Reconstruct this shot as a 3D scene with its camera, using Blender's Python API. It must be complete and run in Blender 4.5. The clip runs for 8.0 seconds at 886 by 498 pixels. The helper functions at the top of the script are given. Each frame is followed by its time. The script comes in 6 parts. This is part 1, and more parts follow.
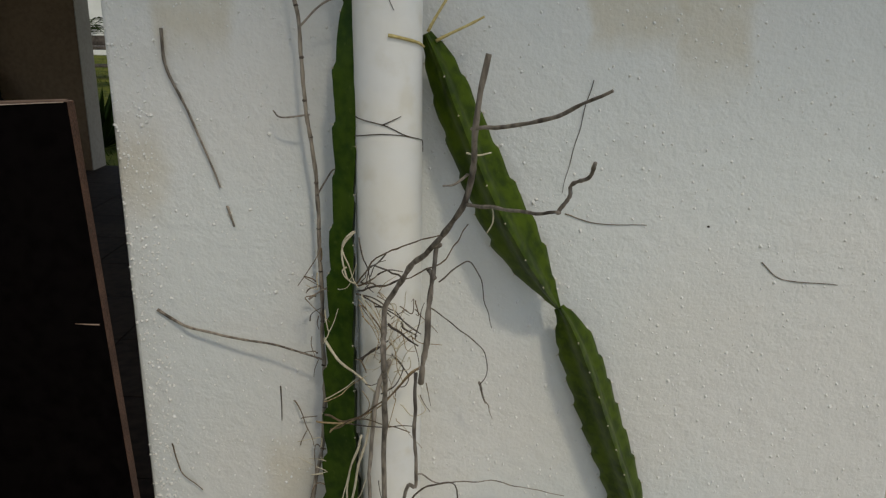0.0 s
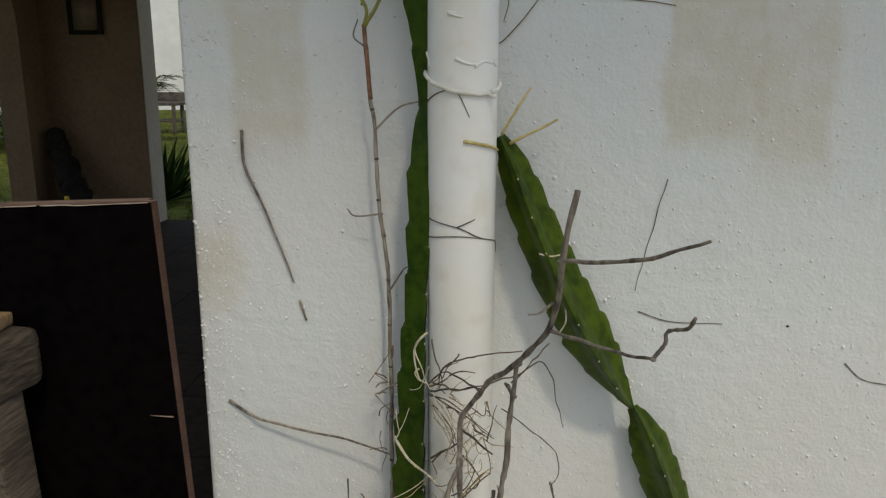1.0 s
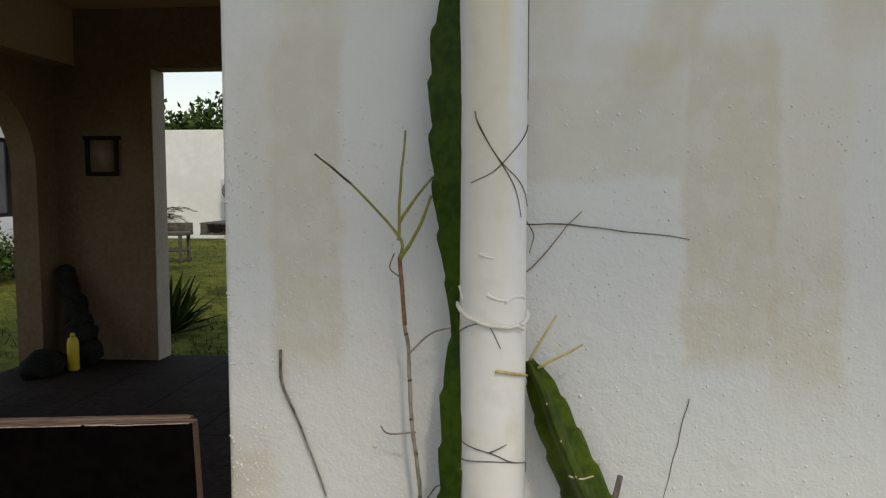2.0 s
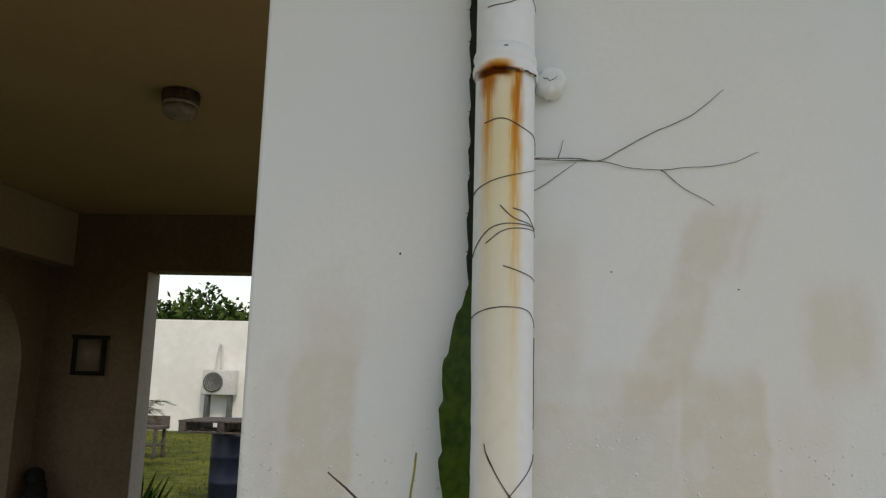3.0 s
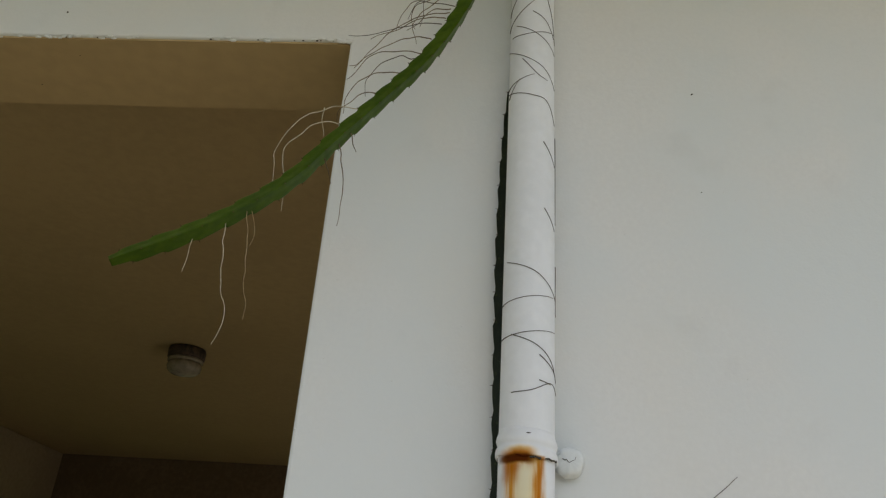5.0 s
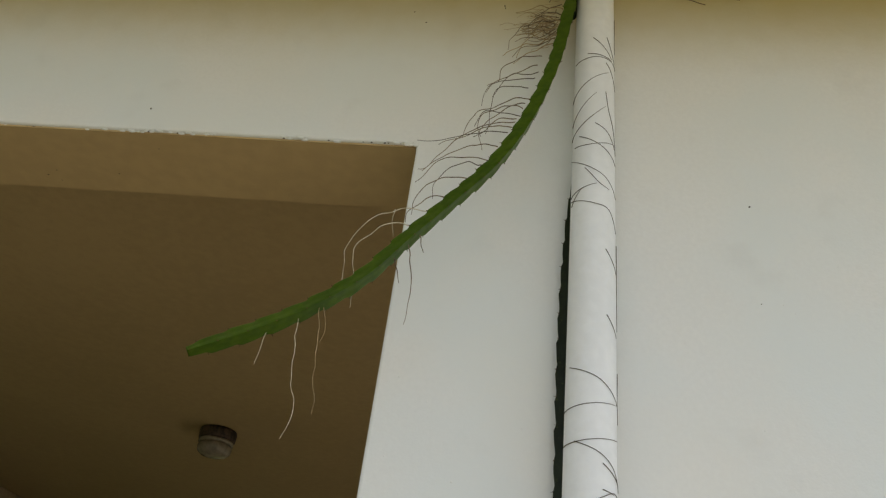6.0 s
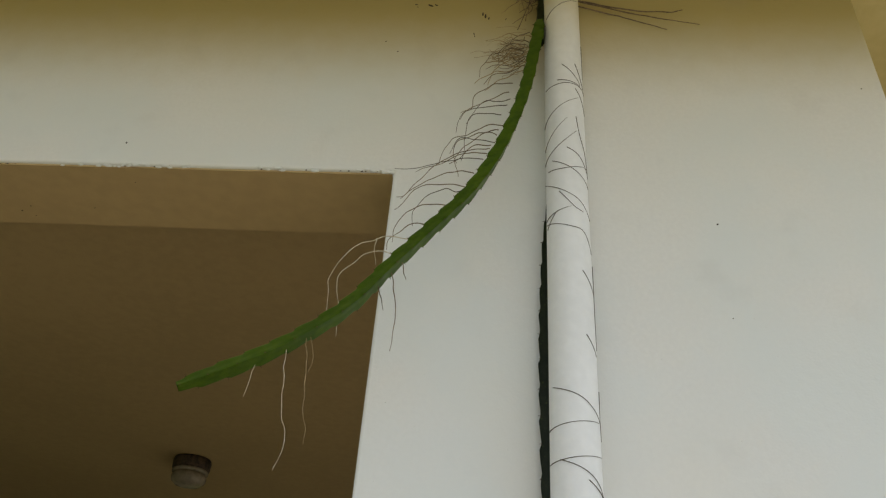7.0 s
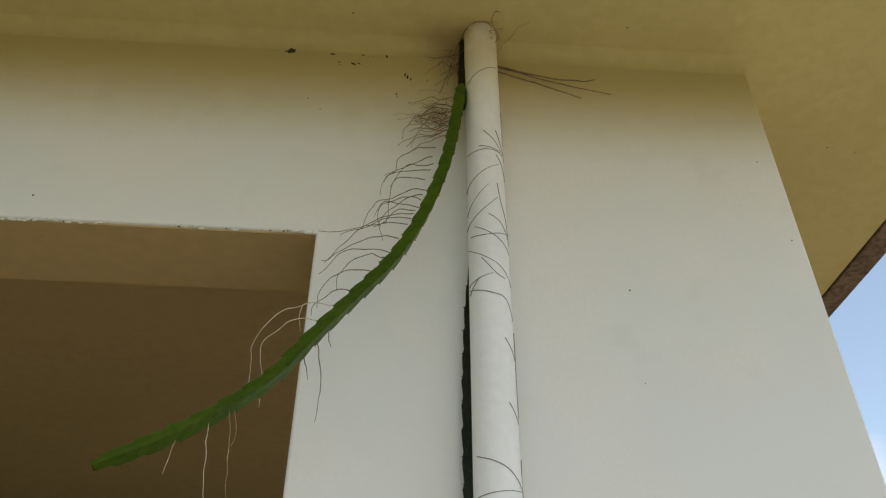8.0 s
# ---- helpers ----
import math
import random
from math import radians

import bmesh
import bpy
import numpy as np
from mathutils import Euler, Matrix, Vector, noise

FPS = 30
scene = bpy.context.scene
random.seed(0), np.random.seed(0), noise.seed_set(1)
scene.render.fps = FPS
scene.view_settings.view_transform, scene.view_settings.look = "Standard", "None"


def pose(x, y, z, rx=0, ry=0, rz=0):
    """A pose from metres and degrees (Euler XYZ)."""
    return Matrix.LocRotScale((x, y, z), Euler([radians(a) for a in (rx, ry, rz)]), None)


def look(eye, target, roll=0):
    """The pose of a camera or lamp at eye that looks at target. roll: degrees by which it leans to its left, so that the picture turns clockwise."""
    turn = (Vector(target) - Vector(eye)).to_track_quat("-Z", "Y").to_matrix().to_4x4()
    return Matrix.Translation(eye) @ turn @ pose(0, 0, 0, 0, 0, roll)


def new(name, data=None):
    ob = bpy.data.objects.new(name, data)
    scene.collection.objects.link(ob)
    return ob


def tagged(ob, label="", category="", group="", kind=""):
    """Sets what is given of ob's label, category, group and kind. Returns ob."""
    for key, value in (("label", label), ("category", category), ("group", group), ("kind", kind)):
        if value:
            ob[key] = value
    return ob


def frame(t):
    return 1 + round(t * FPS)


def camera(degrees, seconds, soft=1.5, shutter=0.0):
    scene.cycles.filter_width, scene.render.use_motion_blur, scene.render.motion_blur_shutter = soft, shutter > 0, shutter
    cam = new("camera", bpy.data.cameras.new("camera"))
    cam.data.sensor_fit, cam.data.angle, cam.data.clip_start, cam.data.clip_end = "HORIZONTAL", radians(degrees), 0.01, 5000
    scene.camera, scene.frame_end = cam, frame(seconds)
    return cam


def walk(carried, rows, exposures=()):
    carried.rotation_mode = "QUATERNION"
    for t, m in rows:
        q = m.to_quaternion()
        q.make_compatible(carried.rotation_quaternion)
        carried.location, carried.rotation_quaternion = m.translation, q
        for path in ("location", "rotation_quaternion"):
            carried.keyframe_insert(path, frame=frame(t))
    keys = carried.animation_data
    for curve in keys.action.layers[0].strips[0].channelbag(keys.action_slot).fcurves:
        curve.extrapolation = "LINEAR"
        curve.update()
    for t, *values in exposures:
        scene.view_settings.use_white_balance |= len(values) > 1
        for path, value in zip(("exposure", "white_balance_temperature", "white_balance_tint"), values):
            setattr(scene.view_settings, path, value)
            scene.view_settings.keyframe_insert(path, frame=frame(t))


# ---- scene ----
# The wall with its pipe and plants is drawn at 0.73 m to the unit, the porch behind it and the yard at 0.934 m; both plans meet the porch floor at z = 0.
FRONT = Matrix.Translation((0, 0, 0.2964)) @ Matrix.Scale(0.73, 4)
PORCH = Matrix.Translation((0, 0.204, 0)) @ Matrix.Scale(0.934, 4)
PLAN = FRONT

cam = camera(59.1, 8.0, soft=1.25)
PATH = [
    (0, (0.082, -0.926, 1.124), (0.041, 0.987, 0.541), 0.8),
    (0.5, (0.065, -0.925, 1.162), (-0.054, 1.007, 0.658), 0.5),
    (1, (0.055, -0.912, 1.179), (-0.115, 1.026, 0.716), 0.2),
    (1.5, (0.058, -0.921, 1.239), (-0.096, 1.051, 0.947), 0.4),
    (1.7, (0.043, -0.93, 1.264), (-0.123, 1.049, 1.024), 0.1),
    (2.8, (0.002, -0.991, 1.419), (-0.182, 0.989, 1.635), 0.3),
    (3, (-0.005, -1.012, 1.454), (-0.148, 0.954, 1.79), 1.5),
    (3.5, (-0.007, -1.048, 1.495), (-0.068, 0.877, 2.036), 2.4),
    (4, (-0.016, -1.067, 1.55), (-0.106, 0.809, 2.239), 3.6),
    (4.5, (-0.034, -1.099, 1.592), (-0.153, 0.724, 2.408), 4.3),
    (5, (-0.046, -1.113, 1.62), (-0.189, 0.669, 2.518), 4.0),
    (5.2, (-0.061, -1.114, 1.622), (-0.212, 0.632, 2.585), 5.0),
    (6.3, (-0.113, -1.171, 1.621), (-0.344, 0.491, 2.711), 8.0),
    (6.5, (-0.12, -1.179, 1.617), (-0.352, 0.479, 2.712), 7.9),
    (7, (-0.124, -1.187, 1.617), (-0.264, 0.462, 2.741), 4.4),
    (7.5, (-0.148, -1.213, 1.648), (-0.106, 0.412, 2.814), 0.1),
    (8, (-0.164, -1.234, 1.658), (-0.059, 0.366, 2.853), 0.2),
]
EXPOSURE = [(0, 0.66, 7850, 6), (1.0, 0.83, 7850, 6.5), (1.7, 0.94, 8050, 8.5), (2.8, 1.11, 8250, 10), (4, 1.12, 8200, 9.5), (5, 1.38, 8200, 10), (6.3, 1.70, 8500, 9), (8, 1.62, 8500, 8.5)]
walk(cam, [(t, look(FRONT @ Vector(eye), FRONT @ Vector(target), roll)) for t, eye, target, roll in PATH], EXPOSURE)

# ---- light ----
SUN = Vector((0.48, -1.0, 1.46)).normalized()
world = bpy.data.worlds.new("sky")
scene.world = world
world.use_nodes = True
wn, wl = world.node_tree.nodes, world.node_tree.links
sky = wn.new("ShaderNodeTexSky")
sky.sky_type, sky.sun_disc, sky.ozone_density = "NISHITA", False, 3.0
sky.sun_elevation, sky.sun_rotation = math.asin(SUN.z), math.atan2(SUN.x, SUN.y)
# thin broken cloud over the whole sky
coord, cloud, ramp, mixc = (wn.new("ShaderNodeTexCoord"), wn.new("ShaderNodeTexNoise"), wn.new("ShaderNodeValToRGB"), wn.new("ShaderNodeMix"))
mixc.data_type = "RGBA"
cloud.inputs["Scale"].default_value, cloud.inputs["Detail"].default_value = 2.3, 6.0
ramp.color_ramp.elements[0].position, ramp.color_ramp.elements[1].position = 0.49, 0.72
ramp.color_ramp.elements[0].color, ramp.color_ramp.elements[1].color = (0.02, 0.02, 0.02, 1), (0.8, 0.8, 0.8, 1)
mixc.inputs[7].default_value = (4.5, 4.65, 4.85, 1)
wl.new(coord.outputs["Generated"], cloud.inputs["Vector"])
wl.new(cloud.outputs[0], ramp.inputs[0])
rise, haze, most = wn.new("ShaderNodeSeparateXYZ"), wn.new("ShaderNodeMapRange"), wn.new("ShaderNodeMath")
most.operation = "MAXIMUM"
haze.inputs[1].default_value, haze.inputs[2].default_value, haze.inputs[3].default_value, haze.inputs[4].default_value = 0.05, 0.30, 0.6, 0.0
wl.new(coord.outputs["Generated"], rise.inputs[0])
wl.new(rise.outputs[2], haze.inputs[0])
wl.new(ramp.outputs[0], most.inputs[0])
wl.new(haze.outputs[0], most.inputs[1])
wl.new(most.outputs[0], mixc.inputs[0])
wl.new(sky.outputs[0], mixc.inputs[6])
wl.new(mixc.outputs[2], wn["Background"].inputs[0])
wn["Background"].inputs[1].default_value = 0.1

sun = new("sun", bpy.data.lights.new("sun", "SUN"))
sun.data.energy, sun.data.angle, sun.data.color = 0.55, radians(4.5), (1, 0.95, 0.87)
sun.matrix_world = look(SUN * 50, (0, 0, 0))


# ---- materials ----
class Mat:
    """A node material with a colour varied at two scales and a bump."""

    def __init__(self, name, dark, light, rough=0.6, scale=40, big=3, bump=0.1, size=0.002, metal=0.0, stretch=(1, 1, 1), spec=0.5):
        self.m = bpy.data.materials.new(name)
        self.m.use_nodes = True
        self.n, self.l = self.m.node_tree.nodes, self.m.node_tree.links
        self.p = self.n["Principled BSDF"]
        self.p.inputs["Roughness"].default_value, self.p.inputs["Metallic"].default_value = rough, metal
        self.p.inputs["Specular IOR Level"].default_value = spec
        plan = self.n.new("ShaderNodeMapping")
        plan.vector_type = "TEXTURE"
        plan.inputs["Location"].default_value, plan.inputs["Scale"].default_value = (0, 0, 0.2964), (0.73, 0.73, 0.73)
        self.l.new(self.n.new("ShaderNodeTexCoord").outputs["Object"], plan.inputs["Vector"])
        self.co = plan.outputs[0]
        vm = self.n.new("ShaderNodeVectorMath")
        vm.operation = "MULTIPLY"
        vm.inputs[1].default_value = stretch
        self.l.new(self.co, vm.inputs[0])
        self.st = vm.outputs[0]
        fine, broad = self.noise(scale, 6), self.noise(big, 4)
        both = self.math("ADD", self.math("MULTIPLY", fine, 0.55), self.math("MULTIPLY", broad, 0.45))
        spread = self.range(both, 0.36, 0.64)
        self.col = self.mix(spread, dark, light)
        self.l.new(self.col, self.p.inputs["Base Color"])
        self.b = self.n.new("ShaderNodeBump")
        self.b.inputs["Strength"].default_value, self.b.inputs["Distance"].default_value = bump, size
        self.l.new(fine, self.b.inputs["Height"])
        self.l.new(self.b.outputs[0], self.p.inputs["Normal"])

    def noise(self, scale, detail=4, vec=None):
        t = self.n.new("ShaderNodeTexNoise")
        t.inputs["Scale"].default_value, t.inputs["Detail"].default_value = scale, detail
        self.l.new(vec or self.st, t.inputs["Vector"])
        return t.outputs[0]

    def stretched(self, *by):
        v = self.n.new("ShaderNodeVectorMath")
        v.operation = "MULTIPLY"
        v.inputs[1].default_value = by
        self.l.new(self.co, v.inputs[0])
        return v.outputs[0]

    def put(self, sock, v):
        if isinstance(v, (int, float)):
            sock.default_value = v
        elif isinstance(v, tuple):
            sock.default_value = (*v, 1)
        else:
            self.l.new(v, sock)

    def math(self, op, a, b=0.0):
        t = self.n.new("ShaderNodeMath")
        t.operation = op
        self.put(t.inputs[0], a)
        self.put(t.inputs[1], b)
        return t.outputs[0]

    def range(self, v, a, b, lo=0.0, hi=1.0):
        t = self.n.new("ShaderNodeMapRange")
        t.interpolation_type = "SMOOTHSTEP"
        for i, x in enumerate((v, a, b, lo, hi)):
            self.put(t.inputs[i], x)
        return t.outputs[0]

    def mix(self, f, a, b):
        t = self.n.new("ShaderNodeMix")
        t.data_type = "RGBA"
        self.put(t.inputs[0], f)
        self.put(t.inputs[6], a)
        self.put(t.inputs[7], b)
        return t.outputs[2]

    def axes(self, wobble=0.0, scale=6.0):
        """The object's x and z, bent by noise."""
        s = self.n.new("ShaderNodeSeparateXYZ")
        self.l.new(self.co, s.inputs[0])
        if not wobble:
            return s.outputs[0], s.outputs[1], s.outputs[2]
        a = self.math("MULTIPLY", self.math("SUBTRACT", self.noise(scale, 5), 0.5), wobble)
        b = self.math("MULTIPLY", self.math("SUBTRACT", self.noise(scale * 1.7, 5), 0.5), wobble)
        return self.math("ADD", s.outputs[0], a), s.outputs[1], self.math("ADD", s.outputs[2], b)

    def patch(self, x, z, x0, x1, z0, z1, sx, sz):
        """1 inside a soft-edged box on the wall, 0 outside."""
        f = self.math("MULTIPLY", self.range(x, x0 - sx, x0 + sx), self.range(x, x1 + sx, x1 - sx))
        g = self.math("MULTIPLY", self.range(z, z0 - sz, z0 + sz), self.range(z, z1 + sz, z1 - sz))
        return self.math("MULTIPLY", f, g)

    def over(self, f, colour):
        self.col = self.mix(f, self.col, colour)
        self.l.new(self.col, self.p.inputs["Base Color"])


def wall_paint():
    w = Mat("white_wall_paint", (0.735, 0.735, 0.715), (0.765, 0.765, 0.745), 0.75, 120, 2.2, 0.35, 0.004, spec=0.2)
    w.over(w.range(w.noise(2.6, 3), 0.38, 0.62), (0.715, 0.745, 0.74))
    w.over(w.math("MULTIPLY", w.range(w.noise(1.7, 2), 0.50, 0.70), 0.6), (0.755, 0.74, 0.69))
    x, _, z = w.axes(0.05, 11)
    slant = w.math("SUBTRACT", x, w.math("MULTIPLY", w.math("SUBTRACT", z, 1.41), 0.37))
    tan = (0.60, 0.53, 0.385)
    blot = w.range(w.noise(26, 6), 0.30, 0.56, 0.62, 1.0)
    # old cream patches left by touching up with a brush, and a slanting run
    for ax, x0, x1, z0, z1, sx, sz, f in ((x, -0.274, -0.187, 1.08, 1.49, 0.008, 0.03, 0.50), (x, -0.262, -0.186, 1.49, 1.55, 0.02, 0.035, 0.40), (x, -0.305, -0.272, 1.22, 1.47, 0.018, 0.06, 0.26),
                                          (x, 0.222, 0.330, 1.09, 1.475, 0.006, 0.022, 0.52), (x, 0.325, 0.412, 1.06, 1.25, 0.009, 0.05, 0.46), (x, 0.335, 0.405, 1.25, 1.44, 0.015, 0.05, 0.22),
                                          (x, 0.020, 0.219, 1.312, 1.43, 0.008, 0.008, 0.38), (x, 0.040, 0.100, 1.43, 1.65, 0.014, 0.035, 0.34), (x, 0.105, 0.215, 1.43, 1.47, 0.01, 0.02, 0.30),
                                          (slant, 0.147, 0.208, 1.43, 1.685, 0.012, 0.020, 0.46), (slant, 0.215, 0.235, 1.60, 1.69, 0.012, 0.02, 0.35), (x, 0.378, 0.462, 1.462, 1.585, 0.016, 0.03, 0.42),
                                          (x, -0.345, -0.278, 0.885, 0.98, 0.018, 0.03, 0.40), (x, -0.172, -0.102, 0.30, 0.565, 0.02, 0.04, 0.42)):
        w.over(w.math("MULTIPLY", w.math("MULTIPLY", w.patch(ax, z, x0, x1, z0, z1, sx, sz), blot), f), tan)
    # yellow light bounced from the soffit, painted as a gradient up the wall top
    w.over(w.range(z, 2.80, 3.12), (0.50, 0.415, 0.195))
    # thin grey streaks of dirt
    w.over(w.math("MULTIPLY", w.range(w.noise(9, 6), 0.56, 0.75), 0.10), (0.42, 0.41, 0.38))
    # trowelled plaster: broad ripple under the fine grain
    ripple = w.math("ADD", w.math("MULTIPLY", w.noise(230, 3), 0.34), w.math("MULTIPLY", w.noise(48, 4), 0.9))
    w.l.new(ripple, w.b.inputs["Height"])
    # the lower plaster is coarser than the floated upper part
    coarse = w.range(w.axes()[2], 1.62, 1.12, 0.13, 0.66)
    w.l.new(coarse, w.b.inputs["Strength"])
    w.b.inputs["Distance"].default_value = 0.0035
    return w.m


def pipe_paint():
    w = Mat("painted_pipe", (0.765, 0.78, 0.80), (0.81, 0.825, 0.845), 0.5, 60, 5, 0.12, 0.002)
    x, _, z = w.axes(0.009, 26)
    # cream run-off, orange streaks and a dark rust lip under the joint
    below = w.range(z, 1.8445, 1.8400)
    cream = w.math("MULTIPLY", w.patch(x, z, -0.026, 0.020, 1.22, 1.90, 0.008, 0.20), w.range(z, 1.45, 1.80, 0.42, 0.85))
    w.over(w.math("MULTIPLY", cream, below), (0.78, 0.66, 0.36))
    run = w.range(w.noise(5, 4, w.stretched(70, 70, 5)), 0.3, 0.6, 0.6, 1.0)
    for x0, x1, z0, f, c in ((-0.027, -0.016, 1.62, 0.6, (0.72, 0.42, 0.05)), (0.006, 0.020, 1.56, 0.9, (0.72, 0.40, 0.04)),
                             (-0.028, -0.015, 1.73, 1.0, (0.62, 0.24, 0.008)), (0.009, 0.020, 1.71, 1.1, (0.55, 0.17, 0.004)),
                             (0.014, 0.019, 1.785, 0.9, (0.34, 0.09, 0.005)), (-0.013, -0.009, 1.78, 0.5, (0.56, 0.32, 0.07)),
                             (-0.029, 0.021, 1.831, 0.8, (0.46, 0.18, 0.012))):
        m = w.math("MULTIPLY", w.patch(x, z, x0, x1, z0, 1.90, 0.0085, (1.846 - z0) * 0.95), run)
        w.over(w.math("MULTIPLY", w.range(m, 0.0, 1.0 / f), below), c)
    # wet dark rust band under the lip
    w.over(w.math("MULTIPLY", w.math("MULTIPLY", w.patch(x, z, -0.031, -0.012, 1.812, 1.90, 0.005, 0.014), below), 0.8), (0.42, 0.12, 0.003))
    w.over(w.math("MULTIPLY", w.patch(x, z, -0.034, 0.006, 1.8355, 1.90, 0.005, 0.0028), below), (0.11, 0.022, 0.002))
    # rust creeping up over the collar and eating its lower edge
    w.over(w.math("MULTIPLY", w.patch(x, z, -0.026, 0.007, 1.834, 1.8545, 0.011, 0.0045), 0.85), (0.80, 0.50, 0.13))
    w.over(w.math("MULTIPLY", w.patch(x, z, -0.031, 0.004, 1.834, 1.8500, 0.009, 0.0045), 0.95), (0.46, 0.15, 0.006))
    w.over(w.patch(x, z, -0.033, 0.004, 1.8335, 1.8448, 0.008, 0.0030), (0.10, 0.020, 0.002))
    # rust is dull where sound paint shines
    dull = w.math("MULTIPLY", w.patch(x, z, -0.034, 0.022, 1.70, 1.8560, 0.010, 0.02), 1.0)
    w.l.new(w.range(dull, 0.0, 1.0, 0.5, 0.85), w.p.inputs["Roughness"])
    w.l.new(w.range(dull, 0.0, 1.0, 0.4, 0.08), w.p.inputs["Specular IOR Level"])
    # yellowed lower run and grey scuffs
    w.over(w.math("MULTIPLY", w.range(w.axes()[2], 1.30, 1.05), w.range(w.noise(7, 4), 0.35, 0.62, 0.2, 0.75)), (0.80, 0.775, 0.70))
    w.over(w.math("MULTIPLY", w.math("MULTIPLY", w.range(w.noise(24, 6), 0.52, 0.70), w.range(w.axes()[2], 1.75, 1.25)), 0.35), (0.62, 0.57, 0.45))
    # blotchy yellow-brown tint growing towards the top of the pipe
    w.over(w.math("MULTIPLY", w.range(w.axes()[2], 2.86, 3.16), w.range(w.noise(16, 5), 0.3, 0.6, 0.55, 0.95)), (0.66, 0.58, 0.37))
    return w.m


def cactus_skin(name, dark, light):
    w = Mat(name, dark, light, 0.42, 90, 24, 0.12, 0.0012, spec=0.13)
    w.over(w.math("MULTIPLY", w.range(w.noise(160, 3), 0.62, 0.72), 0.25), (0.10, 0.13, 0.03))
    return w.m


M_WALL = wall_paint()
M_PIPE = pipe_paint()
M_GRAIN = Mat("plaster_grain", (0.735, 0.735, 0.715), (0.765, 0.765, 0.745), 0.75, 120, 2.2, 0.1, 0.001, spec=0.2).m
soffit = Mat("cream_soffit_paint", (0.49, 0.405, 0.185), (0.54, 0.45, 0.215), 0.8, 30, 2, 0.2, 0.002, spec=0.2)
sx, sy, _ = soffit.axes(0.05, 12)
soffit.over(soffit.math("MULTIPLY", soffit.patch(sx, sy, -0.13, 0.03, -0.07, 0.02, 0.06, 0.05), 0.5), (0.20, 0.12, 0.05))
M_SOFFIT = soffit.m
# beige walls darkened: shade of the deep porch is put into this colour
M_ROOM = Mat("shaded_room_paint", (0.17, 0.112, 0.070), (0.215, 0.145, 0.092), 0.8, 30, 1.5, 0.2, 0.002, spec=0.2).m
M_CEIL = Mat("beige_ceiling_paint", (0.44, 0.32, 0.168), (0.48, 0.35, 0.183), 0.85, 30, 1.2, 0.05, 0.001, spec=0.2).m
# paler than the walls: light falling on the beam is put into its colour
M_BEAM = Mat("lit_beam_paint", (0.35, 0.27, 0.185), (0.41, 0.32, 0.22), 0.8, 30, 1.5, 0.2, 0.002, spec=0.2).m
M_REVEAL = Mat("pale_jamb_paint", (0.34, 0.285, 0.235), (0.40, 0.34, 0.285), 0.8, 30, 3, 0.2, 0.002).m
M_OPPOSITE = Mat("sky_block_cream", (0.40, 0.36, 0.26), (0.48, 0.43, 0.32), 0.85, 3, 0.5, 0.2, 0.01).m
M_FASCIA = Mat("brown_fascia", (0.07, 0.045, 0.03), (0.20, 0.13, 0.09), 0.8, 45, 9, 0.7, 0.006).m
M_FLOOR = Mat("dark_floor_tile", (0.018, 0.011, 0.008), (0.040, 0.026, 0.018), 0.85, 20, 2, 0.1, 0.001, spec=0.15).m
M_CONC = Mat("concrete", (0.50, 0.45, 0.35), (0.60, 0.54, 0.43), 0.9, 40, 1.2, 0.4, 0.004).m
M_GRASS = Mat("lawn", (0.045, 0.062, 0.010), (0.15, 0.155, 0.028), 0.95, 6, 0.9, 0.9, 0.03, spec=0.1).m
M_BLADE = Mat("grass_blade", (0.05, 0.085, 0.012), (0.14, 0.16, 0.035), 0.8, 3, 0.8, 0.0, spec=0.1).m
M_CACTUS = cactus_skin("cactus_skin", (0.020, 0.041, 0.0012), (0.060, 0.098, 0.003))
# same skin in a darker, bluer green for the tall stem
M_CACTUS_TALL = cactus_skin("dark_cactus_skin", (0.015, 0.040, 0.004), (0.040, 0.075, 0.007))
M_CACTUS_HANG = cactus_skin("young_cactus_skin", (0.036, 0.078, 0.008), (0.060, 0.110, 0.010))
# near-black copy of the skin: shade behind the pipe is put into the colour
M_CACTUS_SHADED = cactus_skin("shaded_cactus_skin", (0.007, 0.011, 0.005), (0.014, 0.020, 0.009))
M_AREOLE = Mat("areole", (0.45, 0.40, 0.32), (0.62, 0.58, 0.48), 0.8, 300, 30).m
M_SPINE = Mat("dark_areole", (0.06, 0.035, 0.02), (0.14, 0.08, 0.04), 0.8, 300, 30).m
M_TWIG = Mat("grey_dead_wood", (0.085, 0.07, 0.057), (0.37, 0.32, 0.265), 0.85, 180, 20, 0.5, 0.002, stretch=(1, 1, 0.25)).m
M_ROOT = Mat("brown_root", (0.09, 0.060, 0.036), (0.23, 0.165, 0.105), 0.85, 200, 25, 0.3, 0.001).m
M_ROOTPALE = Mat("pale_root", (0.46, 0.40, 0.29), (0.66, 0.60, 0.46), 0.8, 160, 25, 0.3, 0.001).m
M_ROOTDARK = Mat("dark_root", (0.05, 0.038, 0.03), (0.12, 0.095, 0.075), 0.85, 200, 25, 0.3, 0.001).m
M_ROOTTAN = Mat("tan_root", (0.25, 0.175, 0.09), (0.44, 0.33, 0.19), 0.85, 200, 25, 0.3, 0.001).m
M_ROOTGREY = Mat("grey_root", (0.085, 0.080, 0.070), (0.19, 0.18, 0.16), 0.85, 200, 25, 0.3, 0.001).m
M_GREENTWIG = Mat("green_twig", (0.16, 0.17, 0.03), (0.30, 0.28, 0.06), 0.6, 120, 20, 0.2, 0.001).m
M_REDTWIG = Mat("reddish_twig", (0.13, 0.055, 0.03), (0.28, 0.14, 0.08), 0.7, 160, 20, 0.3, 0.001).m
